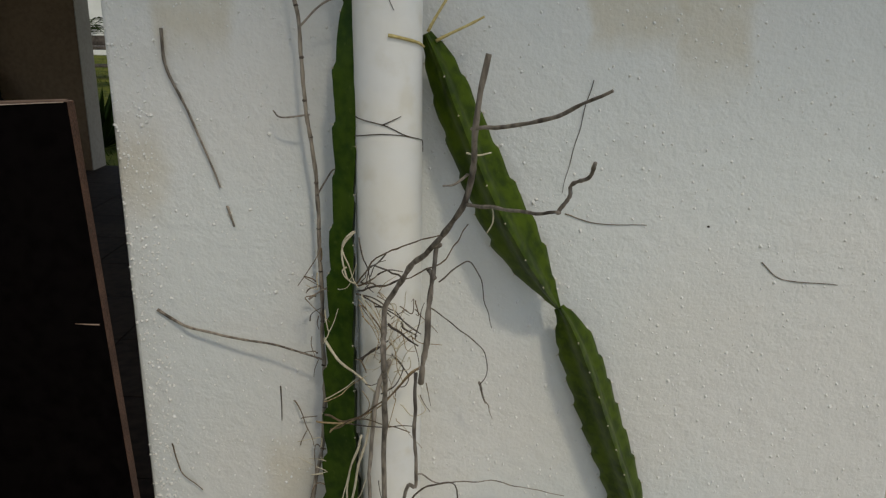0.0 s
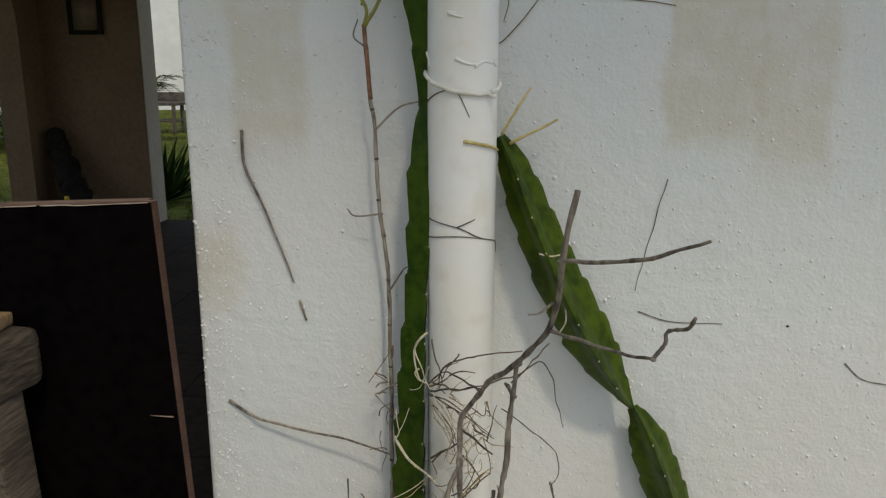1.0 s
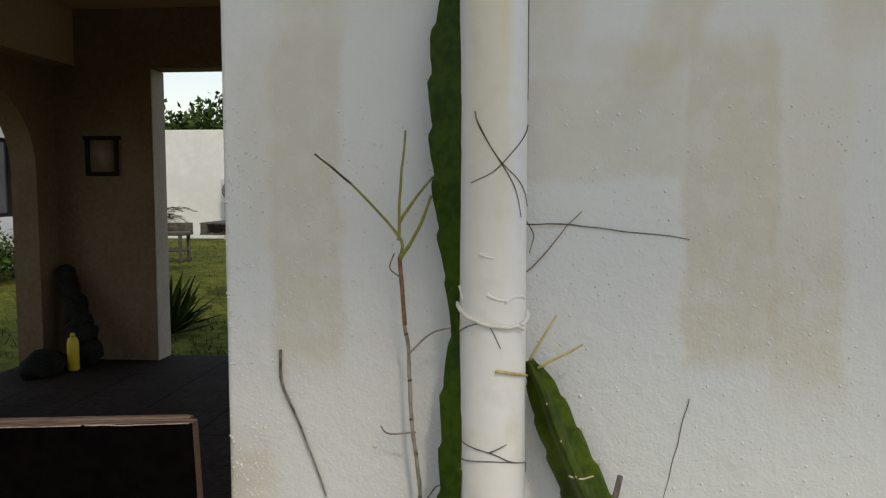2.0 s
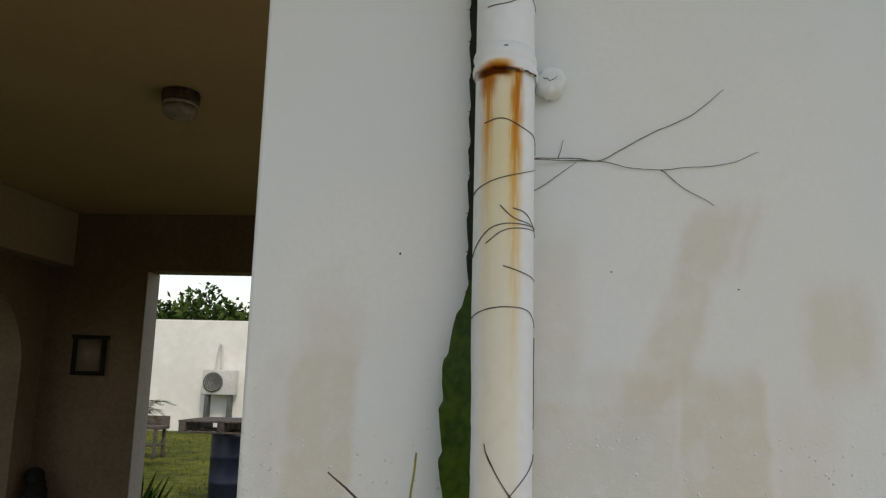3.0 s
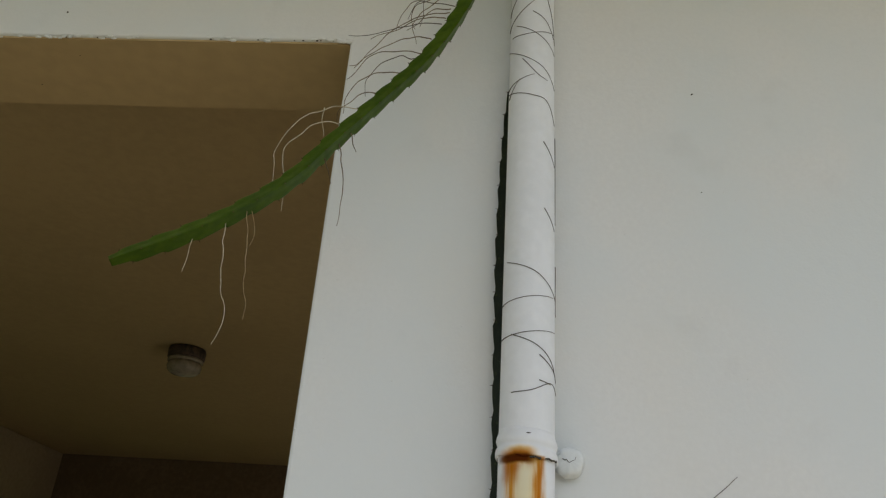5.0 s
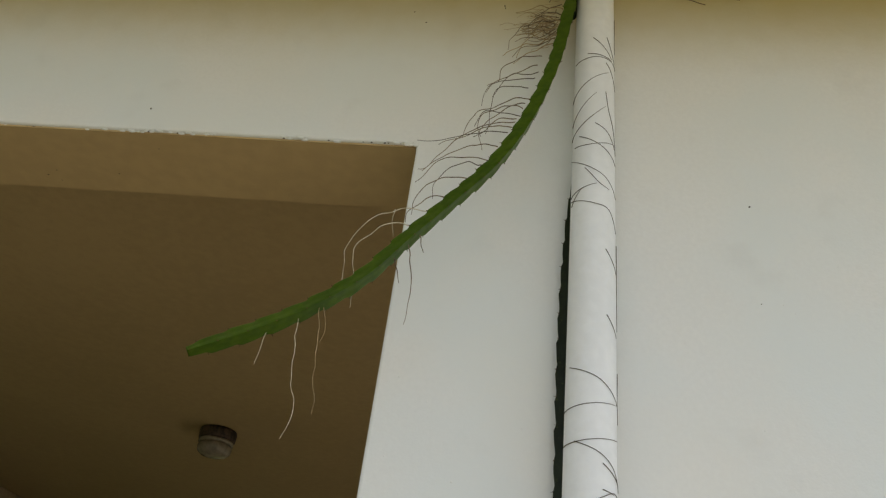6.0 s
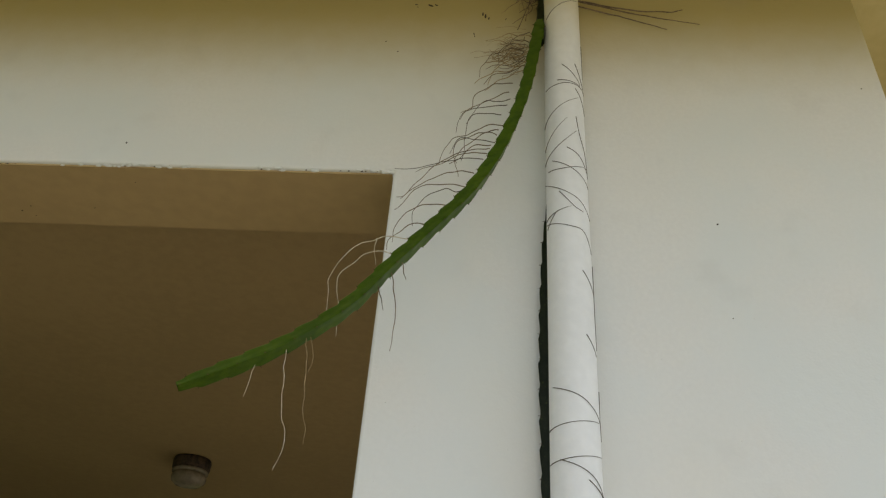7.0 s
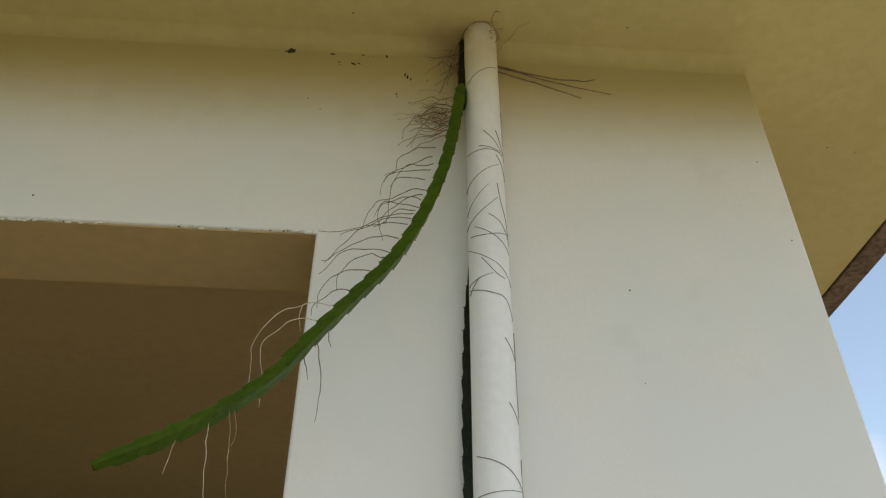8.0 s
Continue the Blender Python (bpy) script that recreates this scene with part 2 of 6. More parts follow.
M_STRAW = Mat("straw", (0.42, 0.33, 0.12), (0.62, 0.52, 0.24), 0.7, 300, 30, 0.3, 0.001).m
M_CORD = Mat("white_cord", (0.66, 0.65, 0.61), (0.80, 0.79, 0.76), 0.7, 400, 40, 0.5, 0.001).m
M_DARK = Mat("dirt", (0.03, 0.025, 0.02), (0.07, 0.055, 0.04), 0.9, 200, 20).m
M_FILM = Mat("black_film_face", (0.0025, 0.002, 0.002), (0.005, 0.004, 0.004), 0.8, 60, 4, 0.1, 0.001, spec=0.0).m
M_PLY = Mat("plywood_edge", (0.055, 0.024, 0.015), (0.12, 0.058, 0.036), 0.8, 90, 6, 0.6, 0.002, stretch=(0.3, 4, 4)).m
M_PLYTOP = Mat("worn_plywood_edge", (0.09, 0.05, 0.037), (0.32, 0.22, 0.17), 0.85, 60, 8, 0.6, 0.002, stretch=(0.4, 6, 6)).m
M_CHIP = Mat("splintered_veneer", (0.34, 0.25, 0.20), (0.58, 0.47, 0.40), 0.85, 90, 12, 0.4, 0.001).m
M_WOOD = Mat("weathered_wood", (0.040, 0.029, 0.021), (0.125, 0.096, 0.072), 0.85, 40, 5, 0.7, 0.004, stretch=(5, 0.6, 5)).m
M_WOODPALE = Mat("pale_plank", (0.26, 0.16, 0.085), (0.42, 0.28, 0.16), 0.8, 40, 5, 0.5, 0.003, stretch=(0.6, 5, 5)).m
M_BLACK = Mat("black_paint", (0.010, 0.009, 0.008), (0.022, 0.020, 0.018), 0.85, 40, 6, 0.1, spec=0.1).m
M_PRINT = Mat("faded_print", (0.17, 0.12, 0.08), (0.23, 0.165, 0.11), 0.5, 12, 4, 0.0).m
M_YELLOW = Mat("yellow_plastic", (0.55, 0.38, 0.03), (0.68, 0.48, 0.05), 0.4, 30, 5, 0.05).m
M_DEADWOOD = Mat("weathered_dead_wood", (0.070, 0.057, 0.046), (0.29, 0.25, 0.21), 0.85, 180, 22, 0.5, 0.002, stretch=(1, 1, 0.25)).m
M_LAMPBASE = Mat("rusty_lamp_base", (0.02, 0.012, 0.008), (0.09, 0.055, 0.035), 0.7, 60, 22, 0.4).m
M_LAMPGLASS = Mat("frosted_glass", (0.20, 0.17, 0.13), (0.32, 0.28, 0.22), 0.25, 30, 6, 0.05).m
M_YARDWALL = Mat("garden_wall_render", (0.76, 0.75, 0.72), (0.85, 0.84, 0.81), 0.85, 3, 0.4, 0.2, 0.01).m
M_BLUE = Mat("blue_plastic", (0.006, 0.010, 0.035), (0.012, 0.018, 0.05), 0.45, 10, 3, 0.05).m
M_PALLET = Mat("dark_pallet_wood", (0.05, 0.04, 0.035), (0.13, 0.11, 0.09), 0.9, 20, 4, 0.5).m
M_METAL = Mat("white_metal_case", (0.52, 0.52, 0.50), (0.62, 0.62, 0.60), 0.5, 10, 2, 0.05).m
M_GREY = Mat("grey_grille", (0.07, 0.07, 0.07), (0.12, 0.12, 0.12), 0.6, 20, 4, 0.05).m
M_LEAF = Mat("leaf", (0.018, 0.042, 0.007), (0.065, 0.110, 0.020), 0.7, 1.2, 0.5, 0.0, spec=0.2).m
M_PALM = Mat("palm_leaf", (0.012, 0.026, 0.006), (0.032, 0.055, 0.012), 0.85, 5, 2, 0.0, spec=0.05).m
M_BARK = Mat("bark", (0.07, 0.05, 0.035), (0.16, 0.12, 0.09), 0.9, 12, 3, 0.6, 0.01).m
M_GLASS = Mat("dark_window_glass", (0.03, 0.04, 0.05), (0.05, 0.06, 0.07), 0.08, 2, 1, 0.0).m
M_TILE = Mat("roof_tile", (0.20, 0.08, 0.05), (0.34, 0.16, 0.10), 0.85, 10, 2, 0.5, 0.01).m


# ---- mesh helpers ----
def link(name, bm, material, parent=None, smooth=True):
    bmesh.ops.recalc_face_normals(bm, faces=bm.faces)
    me = bpy.data.meshes.new(name)
    bm.to_mesh(me)
    bm.free()
    me.transform(PLAN)
    for m in material if isinstance(material, (list, tuple)) else [material]:
        me.materials.append(m)
    if smooth:
        me.polygons.foreach_set("use_smooth", [True] * len(me.polygons))
    ob = new(name, me)
    ob.parent = parent
    return ob


def part(name, bm, material, parent, label="", smooth=True):
    return tagged(link(name, bm, material, parent, smooth), label)


def thing(name, label, category, group="", kind=""):
    return tagged(new(name), label, category, group, kind)


def add_box(bm, lo, hi, bevel=0.0, index=0, turn=None):
    made = bmesh.ops.create_cube(bm, size=1)["verts"]
    for v in made:
        v.co = Vector([lo[i] + (v.co[i] + 0.5) * (hi[i] - lo[i]) for i in range(3)])
    if turn is not None:
        bmesh.ops.transform(bm, matrix=turn, verts=made)
    faces = {f for v in made for f in v.link_faces}
    for f in faces:
        f.material_index = index
    if bevel:
        edges = {e for v in made for e in v.link_edges}
        bmesh.ops.bevel(bm, geom=list(edges), offset=bevel, segments=2, affect="EDGES", profile=0.6)
    return bm


def box(lo, hi, bevel=0.0, turn=None):
    return add_box(bmesh.new(), lo, hi, bevel, 0, turn)


def smooth_line(pts, per=5):
    """A Catmull-Rom line through the points."""
    p = [Vector(v) for v in pts]
    if len(p) == 2:
        return [p[0].lerp(p[1], i / per) for i in range(per + 1)]
    p = [2 * p[0] - p[1], *p, 2 * p[-1] - p[-2]]
    out = []
    for a, b, c, d in zip(p, p[1:], p[2:], p[3:]):
        for i in range(per):
            t = i / per
            out.append(0.5 * (2 * b + (c - a) * t + (2 * a - 5 * b + 4 * c - d) * t * t + (3 * b - a - 3 * c + d) * t ** 3))
    out.append(p[-2])
    return out


def rings(bm, line, radii, shape):
    """Skin of rings along a line; shape(i, n) gives each ring's (angle, factor) points."""
    n = len(line)
    tan = [(line[min(i + 1, n - 1)] - line[max(i - 1, 0)]).normalized() for i in range(n)]
    side = Vector((1, 0, 0)) if abs(tan[0].x) < 0.9 else Vector((0, 1, 0))
    rows = []
    for i in range(n):
        side = (side - tan[i] * side.dot(tan[i])).normalized()
        up = tan[i].cross(side)
        rows.append([bm.verts.new(line[i] + (side * math.cos(a) + up * math.sin(a)) * radii[i] * f) for a, f in shape(i, n)])
    for r, s in zip(rows, rows[1:]):
        for k in range(len(r)):
            bm.faces.new((r[k - 1], r[k], s[k], s[k - 1]))
    bm.faces.new(rows[0][::-1])
    bm.faces.new(rows[-1])
    return rows


def tube(bm, pts, r0, r1, sides=6, per=5, wiggle=0.0, knots=0.0, seed=0):
    line = smooth_line(pts, per)
    n = len(line)
    if wiggle:
        line = [v + wiggle * Vector(noise.noise_vector(Vector(v) * 38 + Vector((seed * 7.1, 0, 0)))) * (0 if i == 0 else 1) for i, v in enumerate(line)]
    rad = [(r0 + (r1 - r0) * i / (n - 1)) * (1 + knots * noise.noise(Vector((i * 0.9, seed * 3.3, 1)))) for i in range(n)]
    rings(bm, line, rad, lambda i, m: [(2 * math.pi * k / sides, 1) for k in range(sides)])
    return bm


def ball(bm, c, r, squash=(1, 1, 1), sub=1, turn=None):
    made = bmesh.ops.create_icosphere(bm, subdivisions=sub, radius=r)["verts"]
    for v in made:
        q = Vector((v.co.x * squash[0], v.co.y * squash[1], v.co.z * squash[2]))
        v.co = (turn @ q if turn is not None else q) + Vector(c)
    return bm


def lathe(bm, profile, c, seg=28):
    rows = []
    for r, z in profile:
        rows.append([bm.verts.new((c[0] + r * math.sin(2 * math.pi * k / seg), c[1] - r * math.cos(2 * math.pi * k / seg), c[2] + z)) for k in range(seg)])
    for a, b in zip(rows, rows[1:]):
        for k in range(seg):
            bm.faces.new((a[k - 1], a[k], b[k], b[k - 1]))
    bm.faces.new(rows[0][::-1])
    bm.faces.new(rows[-1])
    return bm


def slab(poly, axis, lo, hi):
    """A flat outline drawn in the plane across the axis, given a thickness from lo to hi."""
    bm = bmesh.new()
    put = (lambda a, b, t: (t, a, b)) if axis == "x" else (lambda a, b, t: (a, t, b)) if axis == "y" else (lambda a, b, t: (a, b, t))
    f = bm.faces.new([bm.verts.new(put(a, b, lo)) for a, b in poly])
    top = bmesh.ops.extrude_face_region(bm, geom=[f])["geom"]
    shift = Vector(put(0, 0, hi - lo)) if axis != "x" else Vector((hi - lo, 0, 0))
    bmesh.ops.translate(bm, vec=shift, verts=[v for v in top if isinstance(v, bmesh.types.BMVert)])
    return bm


# ---- the house ----
PIER_L, PIER_R, HEAD, SOFFIT = -0.335, 0.665, 2.609, 3.185
bm = slab([(PIER_L, -0.56), (PIER_R, -0.56), (PIER_R, SOFFIT), (-6, SOFFIT), (-6, -0.56), (-3.31, -0.56), (-3.31, HEAD + 0.02), (PIER_L, HEAD)], "y", 0, 0.21)
bmesh.ops.bevel(bm, geom=[e for e in bm.edges if abs(e.verts[0].co.y - e.verts[1].co.y) < 1e-5 and e.verts[0].co.y < 0.01], offset=0.006, segments=3, affect="EDGES", profile=0.5)
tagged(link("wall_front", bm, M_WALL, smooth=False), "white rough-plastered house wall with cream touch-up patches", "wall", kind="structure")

PLAN = PORCH
EAST, NEAR = 0.515, -0.052
# back wall with a doorway to the yard
bm = bmesh.new()
add_box(bm, (-3.76, 4.85, -0.12), (-2.735, 5.07, 2.70))
add_box(bm, (-1.45, 4.85, -0.12), (EAST, 5.07, 2.70))
add_box(bm, (-2.735, 4.85, 2.25), (-1.45, 5.07, 2.70))
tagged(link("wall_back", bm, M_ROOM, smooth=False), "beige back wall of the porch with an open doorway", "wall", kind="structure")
bm = bmesh.new()
add_box(bm, (-2.733, 4.853, 0.0), (-2.727, 5.068, 2.244))
tagged(link("door_1", bm, M_REVEAL, smooth=False), "pale painted reveal of the open doorway", "doorway", kind="structure")

# west wall: far arch in view, near arch unseen, added to light the ceiling
def arched(arches, lo, hi):
    """A side wall with round-headed openings: centre, half width, height of the springing, rise."""
    outline = [(NEAR, -0.12)]
    for c, w, spring, rise in arches:
        outline += [(c - w, -0.12), *[(c - w * math.cos(a), spring + rise * math.sin(a)) for a in np.linspace(0, math.pi, 25)], (c + w, -0.12)]
    return slab(outline + [(4.849, -0.12), (4.849, 2.70), (NEAR, 2.70)], "x", lo, hi)


tagged(link("wall_west", arched(((1.55, 1.05, 1.40, 0.72), (3.85, 0.74, 1.48, 0.63)), -3.71, -3.51), M_ROOM, smooth=False), "beige side wall with open arches, unseen ones added for light", "wall", kind="structure")
# east wall stays out of view; its arches are added to light the porch
tagged(link("wall_east", arched(((1.30, 0.90, 1.50, 0.75), (3.60, 0.80, 1.50, 0.70)), 0.36, EAST), M_ROOM, smooth=False), "beige side wall with open arches, unseen ones added for light", "wall", kind="structure")
tagged(link("trim", box((-3.508, NEAR, 2.275), (-3.33, 4.846, 2.698), 0.006), M_BEAM, smooth=False), "boxed beam along the top of the side wall", "beam", kind="structure")

tagged(link("ceiling", box((-3.9, NEAR, 2.702), (EAST - 0.002, 5.0, 2.795)), M_CEIL, smooth=False), "beige painted porch ceiling", "ceiling", kind="structure")
PLAN = FRONT
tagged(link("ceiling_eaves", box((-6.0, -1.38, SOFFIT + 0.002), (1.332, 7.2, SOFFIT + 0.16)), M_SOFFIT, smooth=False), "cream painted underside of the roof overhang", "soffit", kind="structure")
bm = bmesh.new()
ring = [(0.042 * (1 - math.cos(a)), 0.042 * (1 - math.sin(a))) for a in np.linspace(0, math.pi / 2, 13)]
ends = [[bm.verts.new((x, 0.0006 - u, SOFFIT - v + 0.0028)) for u, v in ring] for x in (-6.0, PIER_R - 0.002)]
for k in range(12):
    bm.faces.new((ends[0][k], ends[0][k + 1], ends[1][k + 1], ends[1][k]))
tagged(link("trim_cove", bm, M_SOFFIT), "rounded cream plaster joint between wall and eaves", "cove", kind="structure")
bm = bmesh.new()
add_box(bm, (1.335, -1.46, SOFFIT - 0.006), (1.42, 7.28, SOFFIT + 0.18), 0.008)
add_box(bm, (-6.0, -1.46, SOFFIT - 0.006), (1.331, -1.383, SOFFIT + 0.18), 0.008)
tagged(link("trim_fascia", bm, M_FASCIA, smooth=False), "mottled brown roof edge", "fascia", kind="structure")
PLAN = PORCH
bm = bmesh.new()
for i in range(9):
    for j in range(11):
        x0, y0 = -3.70 + i * 0.5, NEAR + j * 0.447
        if x0 < EAST:
            add_box(bm, (x0 + 0.003, y0 + 0.003, -0.03), (min(x0 + 0.497, EAST), y0 + 0.444, 0.0))
add_box(bm, (-3.7, NEAR, -0.13), (EAST, 5.08, -0.006))
tagged(link("floor", bm, M_FLOOR, smooth=False), "dark tiled porch floor", "floor", kind="structure")

bm = bmesh.new()
bmesh.ops.create_grid(bm, x_segments=60, y_segments=60, size=300)
for v in bm.verts:
    v.co.z = -0.12
tagged(link("ground", bm, M_GRASS), "patchy green lawn", "ground", kind="structure")
PLAN = FRONT
PAVE = -0.48
# ground out of view: extent and pale colour chosen for light bounced upwards
tagged(link("pavement", box((-2.6, -7.5, -0.58), (6, -0.002, PAVE), 0.01), M_CONC, smooth=False), "unseen sand-coloured concrete path along the wall, assumed, tuned for bounced light", "pavement", kind="structure")
tagged(link("floor_sill", box((-3.308, 0.001, -0.58), (PIER_L - 0.002, 0.208, -0.410), 0.004), M_CONC, smooth=False), "concrete sill between path and porch floor", "floor", kind="structure")
# added out of view so that bounced light reaches the soffit's right end
tagged(link("pavement_side", box((PIER_R + 0.003, 0.002, -0.58), (6, 7.5, PAVE), 0.01), M_CONC, smooth=False), "unseen sand-coloured concrete round the house corner, added to bounce light onto the soffit", "pavement", kind="structure")

tagged(link("trim_lintel", box((-3.308, 0.007, HEAD - 0.004), (PIER_L - 0.003, 0.213, HEAD + 0.002), 0, Matrix.Translation((PIER_L, 0, HEAD)) @ Matrix.Rotation(0.0067, 4, "Y") @ Matrix.Translation((-PIER_L, 0, -HEAD))), M_CEIL, smooth=False), "beige painted underside of the lintel", "lintel", kind="structure")

# added behind the camera to keep low sky light off the upper wall
tagged(link("wall_sky_block", box((-14, -9.3, -0.56), (10, -9.0, 3.0), 0.02), M_OPPOSITE, smooth=False), "added unseen cream wall across the path, blocks low sky light", "wall", kind="structure")

# plaster grains standing proud of the front wall
rnd = random.Random(4)
bm = bmesh.new()
for i in range(5600):
    x, z = rnd.uniform(-0.325, 0.655), 0.4 + 1.05 * rnd.random() ** 1.25 if i < 5510 else rnd.uniform(1.4, 2.4)
    if i % 6 == 0:
        x = rnd.uniform(-0.333, -0.29)
    r = rnd.choice((0.0007, 0.0009, 0.0011, 0.0013, 0.0016, 0.0022)) * (1.35 if i % 23 == 0 else 1) * (0.6 if z > 1.4 else 1)
    k = 6
    rim = [bm.verts.new((x + r * math.cos(a) * rnd.uniform(0.8, 1.2), 0.0003, z + r * math.sin(a) * rnd.uniform(0.8, 1.3))) for a in [2 * math.pi * j / k for j in range(k)]]
    top = bm.verts.new((x + r * rnd.uniform(-0.3, 0.3), -r * rnd.uniform(0.9, 1.5), z - r * rnd.uniform(0.0, 0.4)))
    for j in range(k):
        bm.faces.new((rim[j - 1], rim[j], top))
tagged(link("plaster_grains", bm, M_GRAIN, smooth=False), "small white plaster grains on the wall", "plaster", kind="stuff")

# dirt specks under the eaves, on the lintel and on the wall
bm = bmesh.new()
for x, y, z, r in ((-0.451, 0, 3.1455, 0.018), (-0.443, 0, 3.1465, 0.013), (-0.46, 0, 3.1465, 0.006), (-0.349, 0, 3.146, 0.008), (-0.331, 0, 3.118, 0.005), (-0.328, 0, 3.110, 0.003), (-0.297, 0, 3.115, 0.009), (-0.284, 0, 3.117, 0.006),
                   (-0.275, 0, 3.1475, 0.006), (-0.252, 0, 3.145, 0.003), (-0.219, 0, 3.146, 0.008), (-0.174, 0, 3.086, 0.008), (-0.168, 0, 3.079, 0.009), (-0.160, 0, 3.072, 0.006), (-0.121, 0, 3.07, 0.004), (-0.192, 0, 3.018, 0.005), (-0.36, 0, 2.957, 0.003),
                   (-0.30, -0.092, SOFFIT, 0.004), (0.346, -0.095, SOFFIT, 0.004), (1.004, 0.264, SOFFIT, 0.004), (1.089, 0.276, SOFFIT, 0.004), (-0.19, 0, 3.01, 0.004), (-0.39, 0, 2.99, 0.003), (0.28, 0, 2.499, 0.0035),
                   (0.385, 0, 0.877, 0.003), (-0.9, 0, 2.67, 0.004), (0.28, 0, 2.30, 0.002), (0.62, 0, 2.86, 0.003), (0.64, 0, 2.64, 0.003), (-0.135, 0, 1.62, 0.0028), (0.14, 0, 1.60, 0.002), (0.30, 0, 1.58, 0.002)):
    ball(bm, (x, y, z), r * 0.6, (1.2, 0.5, 0.9) if z < 3.0 else (1.5, 0.5, 0.45), 1, Matrix.Rotation(x * 9, 3, 'Z') if z > 3.14 else Matrix.Rotation(x * 9, 3, 'Y'))
for i in range(26):
    x = rnd.uniform(-1.2, -0.35)
    ball(bm, (x, 0.002 if i % 3 else rnd.uniform(0.0, 0.2), HEAD), rnd.uniform(0.0008, 0.002), (1.5, 1, 0.7))
tagged(link("specks", bm, M_DARK), "dark specks of dirt and old insect nests", "dirt", kind="stuff")
# crumbs of broken paint along the lintel's lower edge
bm = bmesh.new()
for i in range(60):
    x = rnd.choice((rnd.uniform(-1.3, -0.35), rnd.gauss(-0.85, 0.06), rnd.gauss(-0.345, 0.01)))
    ball(bm, (min(x, -0.336), 0.001, HEAD + rnd.uniform(-0.003, 0.004)), rnd.uniform(0.002, 0.006), (1.6, 0.6, 0.7))
tagged(link("paint_crumbs", bm, M_WALL), "crumbs of white paint along the lintel edge", "paint", kind="stuff")


# ---- the downpipe ----
PX, PY, PR = 0.0, -0.049, 0.038
downpipe = thing("downpipe", "white painted round downpipe fixed to the wall, rust-streaked below its joint", "pipe")
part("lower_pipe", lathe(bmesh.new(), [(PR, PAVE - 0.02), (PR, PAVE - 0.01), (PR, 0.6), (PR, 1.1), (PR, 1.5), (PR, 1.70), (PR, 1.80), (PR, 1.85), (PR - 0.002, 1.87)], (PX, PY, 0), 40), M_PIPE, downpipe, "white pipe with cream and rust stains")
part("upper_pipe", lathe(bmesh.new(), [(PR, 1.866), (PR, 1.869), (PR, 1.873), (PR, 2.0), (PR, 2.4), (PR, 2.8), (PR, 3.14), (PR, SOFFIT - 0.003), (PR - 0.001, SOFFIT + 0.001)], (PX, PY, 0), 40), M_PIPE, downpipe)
bm = lathe(bmesh.new(), [(0.0388, 1.8440), (0.0408, 1.8405), (0.0420, 1.8425), (0.0422, 1.8480), (0.0413, 1.8525), (0.0397, 1.8550), (0.0393, 1.8575), (0.0402, 1.8600), (0.0415, 1.8640), (0.0408, 1.8680), (0.0394, 1.8715), (0.0385, 1.8745), (0.0379, 1.8790)], (PX, PY, 0), 56)
for v in bm.verts:
    a = math.atan2(v.co.x, -(v.co.y - PY))
    low = max(0.0, min(1.0, (1.856 - v.co.z) / 0.008))
    v.co.z += low * (0.0022 * noise.noise(Vector((a * 3.1, 0, 0))) + 0.0016 * noise.noise(Vector((a * 11, 4, 0)))) + 0.0028 * math.cos(a + 1.2)
collar = part("collar", bm, M_PIPE, downpipe, "flared pipe joint with chipped paint")
# dark blobs draw the shadow in the gap under the collar's lip
bm = bmesh.new()
gap = [(a, 1.8412 + 0.0016 * noise.noise(Vector((a * 0.11, 2, 0)))) for a in range(6, 76, 4)]
for k in range(len(gap) - 1):
    if k in (5, 6):
        continue
    (a, z), r = gap[k], 0.0017 + 0.0011 * noise.noise(Vector((k * 0.9, 7, 1)))
    ball(bm, (0.0412 * math.sin(radians(a)), PY - 0.0412 * math.cos(radians(a)), z - 0.0008), r, (1.5, 0.7, 0.9), turn=Matrix.Rotation(radians(a), 3, "Z"))
part("chip", bm, M_DARK, collar, "dark shadow gap under flaked paint")
bm = bmesh.new()
ball(bm, (0.0006, PY - 0.0405, 1.8715), 0.0022, (1.6, 0.35, 0.4))
part("chip", bm, M_DARK, collar, "small dark paint chip")
bm = lathe(bmesh.new(), [(0.006, -0.012), (0.0165, -0.012), (0.0195, -0.009), (0.0205, -0.003), (0.0202, 0.004), (0.0190, 0.010), (0.0165, 0.0135), (0.011, 0.0150), (0.004, 0.0152)], (0, 0, 0), 40)
for v in bm.verts:
    v.co *= 1.0 + 0.16 * noise.noise(v.co * 90) + 0.10 * noise.noise(v.co * 260)
bmesh.ops.transform(bm, matrix=pose(0.0605, -0.012, 1.851, 90, 0, 0), verts=bm.verts)
add_box(bm, (0.030, -0.020, 1.846), (0.058, -0.010, 1.860), 0.003)
bracket = part("bracket", bm, M_WALL, downpipe, "thickly painted round fixing lug")
bm = tube(bmesh.new(), [(0.050, -0.0270, 1.854), (0.0535, -0.0276, 1.8515), (0.0555, -0.0279, 1.8525), (0.059, -0.0281, 1.8485), (0.063, -0.0280, 1.8505), (0.0665, -0.0274, 1.852), (0.068, -0.0268, 1.856)], 0.0006, 0.0003, 5, 3, 0.0015)
part("screw_crack", bm, M_DARK, bracket, "cracked paint over the screw")


def on_pipe(points, lift=0.0008):
    dense = smooth_line([(a, 0, z) for a, z in points], 6)
    return [((PR + lift) * math.sin(radians(q.x)) + PX, PY - (PR + lift) * math.cos(radians(q.x)), q.z) for q in dense]


